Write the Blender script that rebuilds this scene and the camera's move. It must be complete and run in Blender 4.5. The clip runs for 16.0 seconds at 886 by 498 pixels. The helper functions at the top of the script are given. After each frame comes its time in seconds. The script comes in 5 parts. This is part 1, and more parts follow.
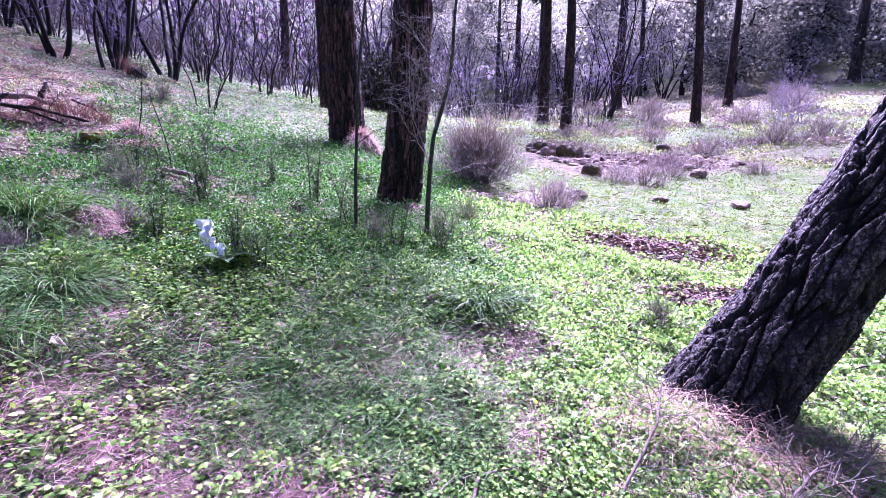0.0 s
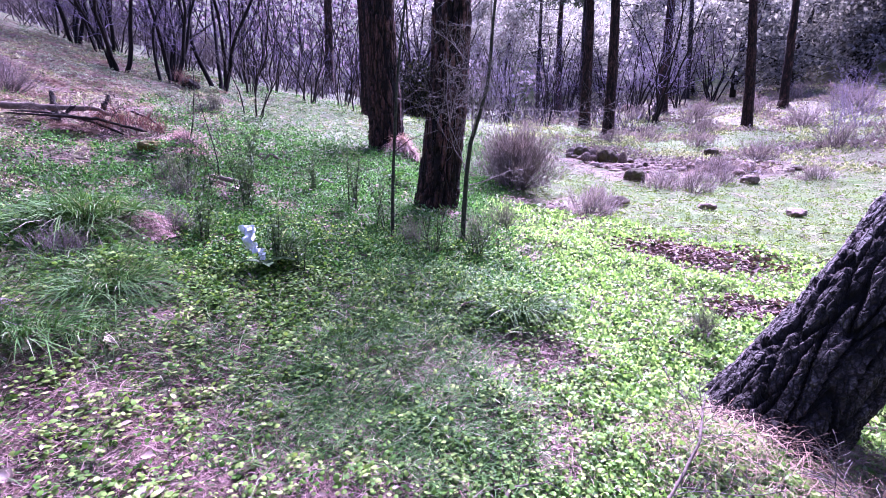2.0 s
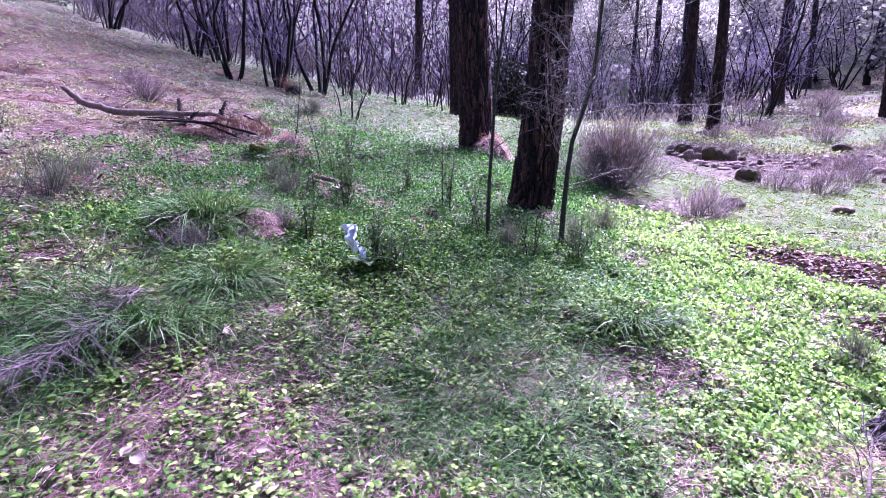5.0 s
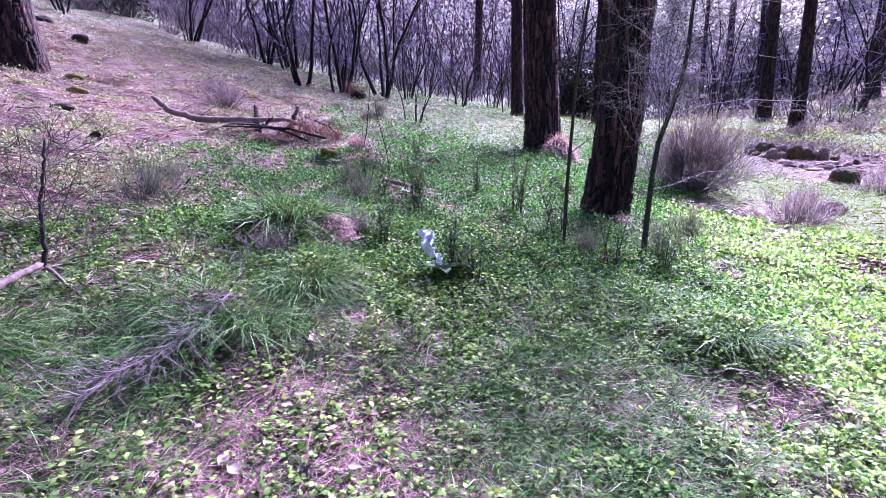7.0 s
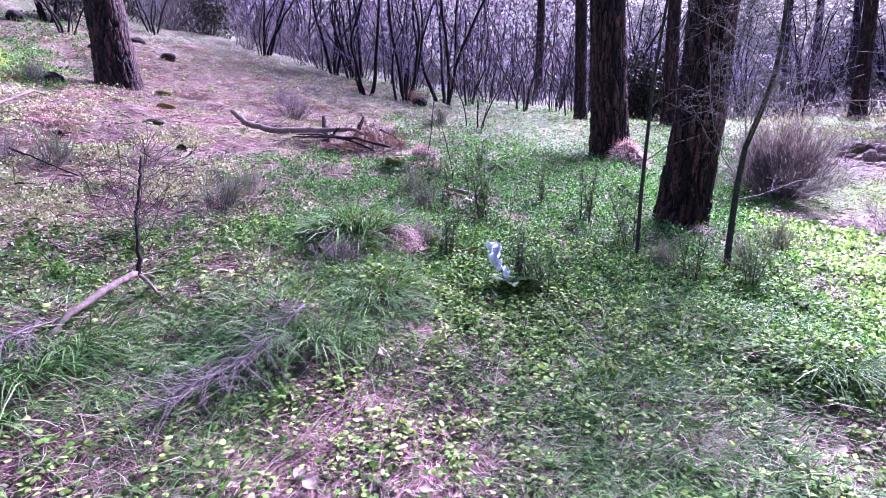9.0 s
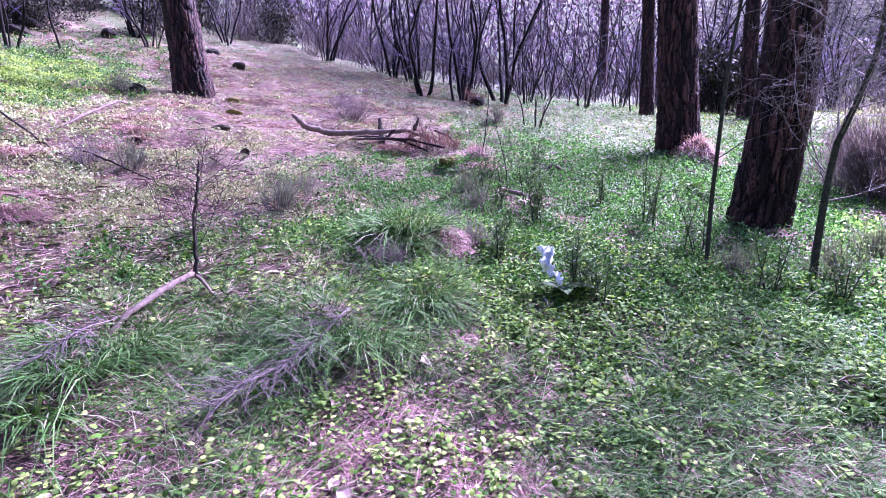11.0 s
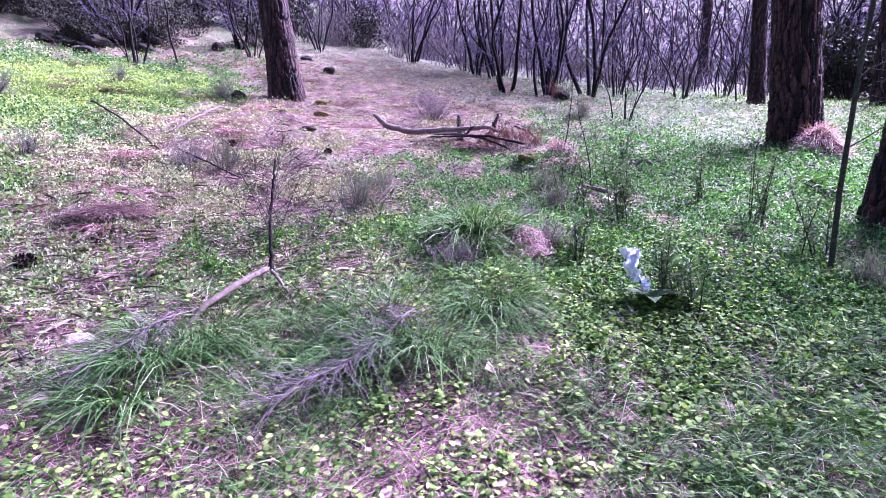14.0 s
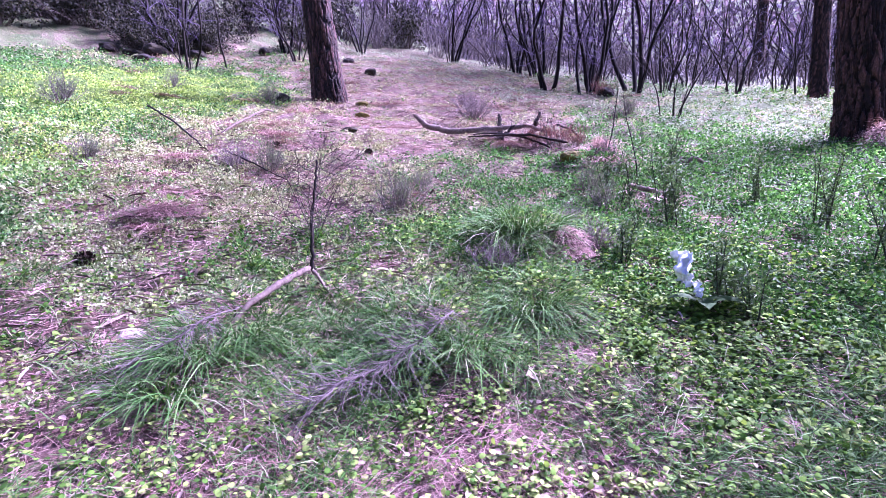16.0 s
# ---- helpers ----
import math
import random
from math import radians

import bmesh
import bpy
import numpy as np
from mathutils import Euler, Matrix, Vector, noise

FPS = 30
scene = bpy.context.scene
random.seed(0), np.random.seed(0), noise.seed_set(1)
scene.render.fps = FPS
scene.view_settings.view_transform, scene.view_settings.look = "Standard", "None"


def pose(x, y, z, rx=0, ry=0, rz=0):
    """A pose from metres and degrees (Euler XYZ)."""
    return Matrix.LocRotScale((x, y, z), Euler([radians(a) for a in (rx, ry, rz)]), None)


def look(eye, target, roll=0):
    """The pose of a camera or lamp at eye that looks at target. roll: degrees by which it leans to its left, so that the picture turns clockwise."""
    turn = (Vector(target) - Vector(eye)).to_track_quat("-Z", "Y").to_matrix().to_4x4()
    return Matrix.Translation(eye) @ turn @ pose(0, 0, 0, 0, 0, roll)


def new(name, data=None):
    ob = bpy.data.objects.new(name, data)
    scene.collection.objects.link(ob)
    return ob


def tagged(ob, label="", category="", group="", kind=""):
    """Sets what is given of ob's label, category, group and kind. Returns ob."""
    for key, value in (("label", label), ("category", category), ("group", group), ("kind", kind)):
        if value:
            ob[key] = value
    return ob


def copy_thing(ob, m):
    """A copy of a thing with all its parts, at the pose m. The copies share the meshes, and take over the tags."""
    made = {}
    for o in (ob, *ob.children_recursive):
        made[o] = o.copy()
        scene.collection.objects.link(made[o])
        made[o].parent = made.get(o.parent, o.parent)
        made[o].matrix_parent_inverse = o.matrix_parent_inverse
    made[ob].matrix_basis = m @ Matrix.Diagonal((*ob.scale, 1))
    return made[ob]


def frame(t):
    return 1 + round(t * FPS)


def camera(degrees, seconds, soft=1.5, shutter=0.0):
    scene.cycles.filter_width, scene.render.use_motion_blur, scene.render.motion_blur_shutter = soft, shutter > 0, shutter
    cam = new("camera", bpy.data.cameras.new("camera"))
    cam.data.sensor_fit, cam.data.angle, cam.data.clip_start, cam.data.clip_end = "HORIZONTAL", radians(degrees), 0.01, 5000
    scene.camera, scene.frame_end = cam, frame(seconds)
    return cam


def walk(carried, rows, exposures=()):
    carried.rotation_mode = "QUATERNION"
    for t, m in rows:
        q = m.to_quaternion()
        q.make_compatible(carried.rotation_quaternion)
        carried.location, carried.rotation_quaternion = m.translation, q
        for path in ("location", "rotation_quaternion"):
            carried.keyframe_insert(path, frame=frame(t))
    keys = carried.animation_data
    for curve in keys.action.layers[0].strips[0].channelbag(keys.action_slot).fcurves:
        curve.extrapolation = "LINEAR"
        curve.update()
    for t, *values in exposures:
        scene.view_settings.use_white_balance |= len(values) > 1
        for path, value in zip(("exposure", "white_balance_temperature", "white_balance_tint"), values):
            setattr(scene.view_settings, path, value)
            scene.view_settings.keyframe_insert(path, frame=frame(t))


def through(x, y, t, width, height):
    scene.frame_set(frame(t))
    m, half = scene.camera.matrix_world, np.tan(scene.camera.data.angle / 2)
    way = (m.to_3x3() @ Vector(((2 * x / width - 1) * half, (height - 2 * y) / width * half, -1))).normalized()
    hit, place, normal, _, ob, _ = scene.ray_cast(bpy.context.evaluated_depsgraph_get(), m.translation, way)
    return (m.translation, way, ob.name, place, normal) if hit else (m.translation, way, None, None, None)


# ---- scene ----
LENS = 86.96
PATH = (  # seconds, x, y, z, turn to the left, pitch, roll
    (0, 0.0000, 0.0000, 0.6886, 0.163, -8.316, -0.516),
    (0.5, 0.0056, 0.0010, 0.6903, 1.018, -8.072, -0.508),
    (1, 0.0129, -0.0003, 0.6948, 2.050, -7.883, -0.521),
    (1.5, 0.0178, -0.0004, 0.6987, 3.284, -7.725, -0.536),
    (2, 0.0172, 0.0060, 0.6963, 4.873, -7.605, -0.521),
    (2.5, 0.0117, 0.0155, 0.6952, 6.483, -7.512, -0.496),
    (3, 0.0046, 0.0235, 0.6974, 8.170, -7.487, -0.442),
    (3.5, -0.0084, 0.0367, 0.6971, 9.845, -7.492, -0.398),
    (4, -0.0286, 0.0514, 0.6983, 11.528, -7.538, -0.366),
    (6.5, -0.2098, 0.1108, 0.7062, 19.759, -7.486, -0.369),
    (7, -0.2414, 0.1198, 0.7188, 21.451, -7.380, -0.390),
    (7.5, -0.2670, 0.1233, 0.7362, 23.290, -7.203, -0.445),
    (8, -0.2851, 0.1215, 0.7471, 24.957, -7.024, -0.469),
    (8.5, -0.2984, 0.1258, 0.7516, 26.634, -6.880, -0.471),
    (9, -0.3060, 0.1344, 0.7566, 28.421, -6.818, -0.498),
    (11.5, -0.3051, 0.2530, 0.7663, 37.298, -6.767, -0.783),
    (12, -0.3070, 0.2803, 0.7647, 39.005, -6.790, -0.820),
    (12.5, -0.3124, 0.3001, 0.7614, 40.717, -6.772, -0.836),
    (13, -0.3177, 0.3179, 0.7592, 42.541, -6.786, -0.874),
    (13.5, -0.3230, 0.3299, 0.7573, 44.142, -6.753, -0.870),
    (14, -0.3320, 0.3396, 0.7552, 45.636, -6.745, -0.861),
    (14.5, -0.3430, 0.3463, 0.7524, 47.057, -6.694, -0.864),
    (15, -0.3520, 0.3511, 0.7524, 48.308, -6.681, -0.938),
    (15.5, -0.3597, 0.3537, 0.7540, 49.445, -6.668, -0.913),
    (16, -0.3632, 0.3581, 0.7575, 50.360, -6.692, -0.944),
)
cam = camera(LENS, 16.0, soft=0.6)
walk(cam, [(t, Matrix.Translation((x, y, z)) @ Euler((0, 0, radians(turn))).to_matrix().to_4x4()
            @ pose(0, 0, 0, 90 + pitch) @ pose(0, 0, 0, 0, 0, roll)) for t, x, y, z, turn, pitch, roll in PATH],
     [(0.0, 3.25, 5100, 67), (2.0, 3.16, 5100, 67), (4.2, 3.03, 5100, 67), (6.5, 3.08, 5100, 67), (9.0, 3.25, 5100, 67), (12.0, 3.30, 5100, 68), (16.0, 3.36, 5100, 70)])
# ---- end path

# ---- light ----
SUN_AZ, SUN_EL = 14.0, 48.0  # degrees to the right of +y, and above the horizon
world = bpy.data.worlds.new("world")
scene.world = world
world.use_nodes = True
wn = world.node_tree
sky = wn.nodes.new("ShaderNodeTexSky")
sky.sky_type, sky.sun_disc = "NISHITA", False
sky.sun_elevation, sky.sun_rotation = radians(SUN_EL), radians(SUN_AZ)
sky.dust_density, sky.air_density = 2.0, 1.0
wn.nodes["Background"].inputs["Strength"].default_value = 0.042
wn.links.new(sky.outputs[0], wn.nodes["Background"].inputs["Color"])
sun = new("sun", bpy.data.lights.new("sun", "SUN"))
sun.data.energy, sun.data.angle, sun.data.color = 5.0, radians(23), (1.0, 0.95, 0.88)
sun.matrix_world = look((0, 0, 0), (-math.sin(radians(SUN_AZ)) * math.cos(radians(SUN_EL)),
                                    -math.cos(radians(SUN_AZ)) * math.cos(radians(SUN_EL)), -math.sin(radians(SUN_EL))))


# ---- materials ----
def mat(name, rough=0.8):
    m = bpy.data.materials.new(name)
    m.use_nodes = True
    nt = m.node_tree
    b = nt.nodes["Principled BSDF"]
    b.inputs["Roughness"].default_value = rough
    b.inputs["Specular IOR Level"].default_value = 0.2
    return m, nt, b


def noise_node(nt, scale, detail=4.0, kind="Object", rough=0.6):
    co = nt.nodes.new("ShaderNodeTexCoord")
    n = nt.nodes.new("ShaderNodeTexNoise")
    n.inputs["Scale"].default_value, n.inputs["Detail"].default_value = scale, detail
    n.inputs["Roughness"].default_value = rough
    nt.links.new(co.outputs[kind], n.inputs["Vector"])
    return n.outputs["Fac"]


def ramp(nt, value, stops):
    r = nt.nodes.new("ShaderNodeValToRGB")
    while len(r.color_ramp.elements) < len(stops):
        r.color_ramp.elements.new(0.5)
    for e, (at, col) in zip(r.color_ramp.elements, stops):
        e.position, e.color = at, (*col, 1)
    nt.links.new(value, r.inputs["Fac"])
    return r.outputs["Color"]


def blend(nt, fac, a, b, kind="MIX"):
    x = nt.nodes.new("ShaderNodeMix")
    x.data_type, x.blend_type = "RGBA", kind
    if isinstance(fac, float):
        x.inputs[0].default_value = fac
    else:
        nt.links.new(fac, x.inputs[0])
    for s, v in ((x.inputs[6], a), (x.inputs[7], b)):
        if isinstance(v, tuple):
            s.default_value = (*v, 1)
        else:
            nt.links.new(v, s)
    return x.outputs[2]


def bump(nt, b, height, strength, dist):
    n = nt.nodes.new("ShaderNodeBump")
    n.inputs["Strength"].default_value, n.inputs["Distance"].default_value = strength, dist
    nt.links.new(height, n.inputs["Height"])
    nt.links.new(n.outputs[0], b.inputs["Normal"])


def attribute(nt, name):
    a = nt.nodes.new("ShaderNodeAttribute")
    a.attribute_name = name
    return a.outputs["Fac"]


def random_island(nt):
    return nt.nodes.new("ShaderNodeNewGeometry").outputs["Random Per Island"]


def leaf_mat(name, stops, through=0.45, rough=0.72, patch=0.0, gloss=0.2):
    """Thin leaves: colour differs from leaf to leaf, and light shines through."""
    m, nt, b = mat(name, rough)
    b.inputs["Specular IOR Level"].default_value = gloss
    col = ramp(nt, random_island(nt), stops)
    if patch:
        col = blend(nt, ramp(nt, noise_node(nt, patch, 3.0), ((0.46, (0, 0, 0)), (0.72, (0.7, 0.7, 0.7)))), col, tuple(0.6 * v for v in stops[1][1]))
    nt.links.new(col, b.inputs["Base Color"])
    t = nt.nodes.new("ShaderNodeBsdfTranslucent")
    nt.links.new(blend(nt, 1.0, col, (1.0, 1.0, 0.55), "MULTIPLY"), t.inputs["Color"])
    x = nt.nodes.new("ShaderNodeMixShader")
    x.inputs[0].default_value = through
    nt.links.new(b.outputs[0], x.inputs[1])
    nt.links.new(t.outputs[0], x.inputs[2])
    nt.links.new(x.outputs[0], nt.nodes["Material Output"].inputs["Surface"])
    return m


def wood_mat(name, dark, light, scale=30.0, rough=0.85):
    m, nt, b = mat(name, rough)
    fine = noise_node(nt, scale, 6.0)
    wide = noise_node(nt, scale * 0.12, 3.0)
    col = blend(nt, wide, ramp(nt, fine, ((0.3, dark), (0.7, light))), dark)
    nt.links.new(col, b.inputs["Base Color"])
    bump(nt, b, fine, 0.6, 0.004)
    b.inputs["Specular IOR Level"].default_value = 0.08
    return m


def ground_material():
    m, nt, b = mat("forest_floor", 0.95)
    fine, mid, wide = noise_node(nt, 60.0, 8.0), noise_node(nt, 9.0, 5.0), noise_node(nt, 0.9, 3.0)
    mixed = blend(nt, 0.45, fine, noise_node(nt, 2.2, 6.0, rough=0.7))
    litter = ramp(nt, mixed, ((0.36, (0.008, 0.005, 0.005)), (0.52, (0.12, 0.072, 0.066)), (0.7, (0.46, 0.33, 0.31))))
    litter = blend(nt, ramp(nt, mid, ((0.45, (0, 0, 0)), (0.7, (0.7, 0.7, 0.7)))), litter, (0.10, 0.065, 0.05))
    flecks = ramp(nt, noise_node(nt, 4.5, 6.0, rough=0.75), ((0.50, (0, 0, 0)), (0.60, (0.75, 0.75, 0.75))))
    pale = ramp(nt, fine, ((0.3, (0.05, 0.055, 0.025)), (0.7, (0.24, 0.27, 0.13))))
    litter = blend(nt, flecks, litter, pale)
    # moss tones darkened so the gaps between leaves hold painted shade
    moss = ramp(nt, fine, ((0.34, (0.004, 0.007, 0.003)), (0.52, (0.028, 0.052, 0.014)), (0.74, (0.11, 0.18, 0.05))))
    moss = blend(nt, ramp(nt, wide, ((0.4, (0, 0, 0)), (0.7, (0.6, 0.6, 0.6)))), moss, (0.05, 0.075, 0.02))
    # lime moss, with the hollow's sunlight also put into its colour
    lush_sunlit = ramp(nt, mixed, ((0.3, (0.014, 0.03, 0.006)), (0.5, (0.055, 0.10, 0.016)), (0.72, (0.12, 0.18, 0.035))))
    moss = blend(nt, attribute(nt, "lush_sunlit"), moss, lush_sunlit)
    nt.links.new(blend(nt, attribute(nt, "green"), litter, moss), b.inputs["Base Color"])
    bump(nt, b, fine, 0.9, 0.03)
    return m


def bark_material(name, plate, face, crack, flake=42.0, streaks=26.0):
    m, nt, b = mat(name, 0.78)
    fine, wide = noise_node(nt, 70.0, 8.0, rough=0.75), noise_node(nt, 5.0, 3.0)
    co = nt.nodes.new("ShaderNodeTexCoord")
    flakes = nt.nodes.new("ShaderNodeTexVoronoi")
    flakes.feature = "DISTANCE_TO_EDGE"
    flakes.inputs["Scale"].default_value = flake
    long = nt.nodes.new("ShaderNodeMapping")
    long.inputs["Scale"].default_value = (1.0, 1.0, 0.25)
    nt.links.new(co.outputs["Object"], long.inputs["Vector"])
    nt.links.new(long.outputs[0], flakes.inputs["Vector"])
    rim = ramp(nt, flakes.outputs["Distance"], ((0.02, (0.25, 0.25, 0.25)), (0.14, (1, 1, 1))))
    strip = nt.nodes.new("ShaderNodeMapping")
    strip.inputs["Scale"].default_value = (1.0, 1.0, 0.13)
    nt.links.new(co.outputs["Object"], strip.inputs["Vector"])
    streak = nt.nodes.new("ShaderNodeTexNoise")
    streak.inputs["Scale"].default_value, streak.inputs["Detail"].default_value = streaks, 5.0
    nt.links.new(strip.outputs[0], streak.inputs["Vector"])
    # pale face tone paints the light caught on flakes and ridges
    top = blend(nt, ramp(nt, fine, ((0.46, (0, 0, 0)), (0.66, (1, 1, 1)))), plate, face)
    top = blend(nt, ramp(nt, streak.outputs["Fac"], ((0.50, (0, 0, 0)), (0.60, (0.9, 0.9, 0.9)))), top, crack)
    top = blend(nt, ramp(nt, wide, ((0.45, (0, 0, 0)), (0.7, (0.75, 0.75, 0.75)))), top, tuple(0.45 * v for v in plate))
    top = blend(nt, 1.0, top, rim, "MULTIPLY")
    # furrow shade put into the colour: near black where the relief is deep
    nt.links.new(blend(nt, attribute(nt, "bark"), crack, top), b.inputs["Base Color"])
    bump(nt, b, blend(nt, 0.5, fine, rim), 1.0, 0.02)
    return m


M_GROUND = ground_material()
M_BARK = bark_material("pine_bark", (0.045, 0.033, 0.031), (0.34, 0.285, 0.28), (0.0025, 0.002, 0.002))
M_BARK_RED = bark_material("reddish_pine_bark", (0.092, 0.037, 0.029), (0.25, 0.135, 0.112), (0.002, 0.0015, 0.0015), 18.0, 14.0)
M_STEM = wood_mat("dark_stem_bark", (0.009, 0.008, 0.008), (0.042, 0.035, 0.033), 40.0)
M_MOSSY = wood_mat("greenish_stem_bark", (0.012, 0.013, 0.009), (0.075, 0.078, 0.055), 60.0)
M_WEED = leaf_mat("dark_weed_leaf", ((0.0, (0.02, 0.045, 0.018)), (0.7, (0.06, 0.11, 0.045)), (1.0, (0.14, 0.19, 0.11))), 0.25)
M_DEAD = wood_mat("weathered_dead_wood", (0.05, 0.037, 0.032), (0.27, 0.215, 0.185), 50.0)
M_TWIG = wood_mat("grey_twig", (0.06, 0.05, 0.048), (0.22, 0.19, 0.18), 80.0)
M_TWIG_DARK = wood_mat("dark_twig", (0.03, 0.024, 0.022), (0.11, 0.09, 0.085), 80.0)
M_COVER = leaf_mat("ground_cover_leaf", ((0.0, (0.012, 0.030, 0.005)), (0.35, (0.048, 0.125, 0.017)), (0.75, (0.14, 0.265, 0.044)), (1.0, (0.30, 0.42, 0.105))), 0.35, 0.65, 1.3, 0.1)
# cover leaf again, cooler and darker: shade under the pines in its colour
M_COVER_SHADE = leaf_mat("shaded_cover_leaf", ((0.0, (0.005, 0.020, 0.004)), (0.4, (0.026, 0.10, 0.019)), (0.8, (0.078, 0.235, 0.048)), (1.0, (0.20, 0.39, 0.14))), 0.35, 0.6, 0.9, 0.22)
M_GRASS = leaf_mat("grass_blade", ((0.0, (0.014, 0.042, 0.008)), (0.6, (0.048, 0.135, 0.026)), (0.9, (0.11, 0.21, 0.06)), (1.0, (0.36, 0.34, 0.25))), 0.2)
M_NEEDLE_DEAD = leaf_mat("dead_pine_needle", ((0.0, (0.06, 0.032, 0.026)), (0.55, (0.215, 0.122, 0.108)), (1.0, (0.46, 0.32, 0.29))), 0.1, patch=2.6)
M_STRAW = leaf_mat("dry_straw", ((0.0, (0.10, 0.06, 0.055)), (0.6, (0.29, 0.195, 0.185)), (1.0, (0.54, 0.41, 0.39))), 0.15)
M_DRY_LEAF = leaf_mat("dry_pale_leaf", ((0.0, (0.27, 0.195, 0.165)), (1.0, (0.47, 0.37, 0.33))), 0.2)
# distant haze is mixed into this leaf colour as pale lilac
M_EVERGREEN = leaf_mat("hazy_evergreen_leaf", ((0.0, (0.05, 0.052, 0.068)), (0.5, (0.165, 0.168, 0.22)), (0.85, (0.30, 0.30, 0.38)), (1.0, (0.44, 0.43, 0.54))), 0.55)
M_HEATH_DARK = leaf_mat("dark_heather_sprig", ((0.0, (0.045, 0.034, 0.042)), (0.6, (0.15, 0.115, 0.14)), (1.0, (0.33, 0.27, 0.325))), 0.2)
M_NEEDLES = leaf_mat("pine_needles", ((0.0, (0.012, 0.022, 0.011)), (1.0, (0.045, 0.065, 0.034))), 0.12)
M_HEATH = leaf_mat("grey_brown_heath_sprig", ((0.0, (0.07, 0.052, 0.062)), (0.6, (0.215, 0.165, 0.215)), (1.0, (0.42, 0.345, 0.44))), 0.25)
M_SHRUB = leaf_mat("grey_green_shrub_leaf", ((0.0, (0.06, 0.085, 0.05)), (1.0, (0.17, 0.20, 0.14))), 0.3)


# ---- mesh helpers ----
def build(name, verts, faces, material, parent=None, label="", smooth=False, values=None):
    """One mesh object from arrays of points and of faces of equal size; values: point attributes."""
    verts, faces = np.asarray(verts, np.float32), np.asarray(faces, np.int32)
    me = bpy.data.meshes.new(name)
    me.vertices.add(len(verts))
    me.vertices.foreach_set("co", verts.ravel())
    size = faces.shape[1]
    me.loops.add(faces.size)
    me.loops.foreach_set("vertex_index", faces.ravel())
    me.polygons.add(len(faces))
    me.polygons.foreach_set("loop_start", np.arange(len(faces), dtype=np.int32) * size)
    me.polygons.foreach_set("loop_total", np.full(len(faces), size, np.int32))
    if smooth:
        me.polygons.foreach_set("use_smooth", np.ones(len(faces), bool))
    for key, val in (values or {}).items():
        me.attributes.new(key, "FLOAT", "POINT").data.foreach_set("value", np.asarray(val, np.float32))
    me.update(calc_edges=True)
    me.validate()
    me.materials.append(material)
    ob = new(name, me)
    if parent:
        ob.parent = parent
    if label:
        tagged(ob, label)
    return ob


def tubes(lines, sides=5):
    """Points and quads of tapered tubes; each line is (points, radii)."""
    V, F, n = [], [], 0
    ang = np.linspace(0, 2 * np.pi, sides, endpoint=False)
    for p, r in lines:
        p, r = np.asarray(p, float), np.asarray(r, float)
        d = np.gradient(p, axis=0)
        d /= np.linalg.norm(d, axis=1, keepdims=True) + 1e-9
        ref = np.where(np.abs(d[:, 2:3]) < 0.9, [[0.0, 0, 1]], [[1.0, 0, 0]])
        a = np.cross(d, ref)
        a /= np.linalg.norm(a, axis=1, keepdims=True) + 1e-9
        b = np.cross(d, a)
        ring = p[:, None] + r[:, None, None] * (np.cos(ang)[None, :, None] * a[:, None] + np.sin(ang)[None, :, None] * b[:, None])
        V.append(ring.reshape(-1, 3))
        i = np.arange(len(p) - 1)[:, None] * sides + np.arange(sides)[None] + n
        j = np.arange(len(p) - 1)[:, None] * sides + (np.arange(sides)[None] + 1) % sides + n
        F.append(np.stack([i, j, j + sides, i + sides], -1).reshape(-1, 4))
        n += len(p) * sides
    return np.concatenate(V), np.concatenate(F)


def wander(rng, start, way, length, n=8, bend=0.15, lift=0.0):
    """A crooked line."""
    way = np.asarray(way, float) / np.linalg.norm(way)
    pts = [np.asarray(start, float)]
    for _ in range(n - 1):
        way = way + rng.normal(0, bend, 3) + np.array([0, 0, lift])
        way /= np.linalg.norm(way)
        pts.append(pts[-1] + way * length / (n - 1))
    return np.array(pts)


def branch_out(rng, line, r0, r1, count, share, depth, spread=0.9, lift=0.02, bend=0.18, lo=0.25):
    """A tapered line with side branches, down to the given depth: a list of (points, radii)."""
    out = [(line, np.linspace(r0, r1, len(line)))]
    return out + [q for g in side_branches(rng, line, r0, r1, count, share, depth, spread, lift, bend, lo) for q in g]


def side_branches(rng, line, r0, r1, count, share, depth, spread=0.9, lift=0.02, bend=0.18, lo=0.25, thin=1.0):
    """The side branches of a line, each with its own twigs: a list of lists."""
    groups = []
    if depth == 0:
        return groups
    length = np.linalg.norm(np.diff(line, axis=0), axis=1).sum()
    for n in range(count):
        f = lo + (n + rng.uniform(0, 1)) / count * (0.97 - lo)
        k = f * (len(line) - 1)
        i = int(k)
        at = line[i] + (k - i) * (line[min(i + 1, len(line) - 1)] - line[i])
        along = line[min(i + 1, len(line) - 1)] - line[i]
        along = along / (np.linalg.norm(along) + 1e-9)
        side = rng.normal(0, 1, 3)
        side -= along * (side @ along)
        side /= np.linalg.norm(side) + 1e-9
        way = along * rng.uniform(0.3, 0.9) + side * spread
        r = (r0 + (r1 - r0) * f) * rng.uniform(0.4, 0.65) * thin
        sub = wander(rng, at, way, length * share * rng.uniform(0.5, 1.15) * (1.1 - 0.6 * f), 6 if depth > 1 else 4, bend, lift)
        groups.append(branch_out(rng, sub, r, max(r * 0.35, 0.0014), max(2, int(count * 0.6)), share, depth - 1, spread, lift, bend, 0.2))
    return groups


def leaves(rng, at, length, width, up=0.5, fold=0.25, facing=None):
    """Leaf blades folded along the midrib, at the given points."""
    n = len(at)
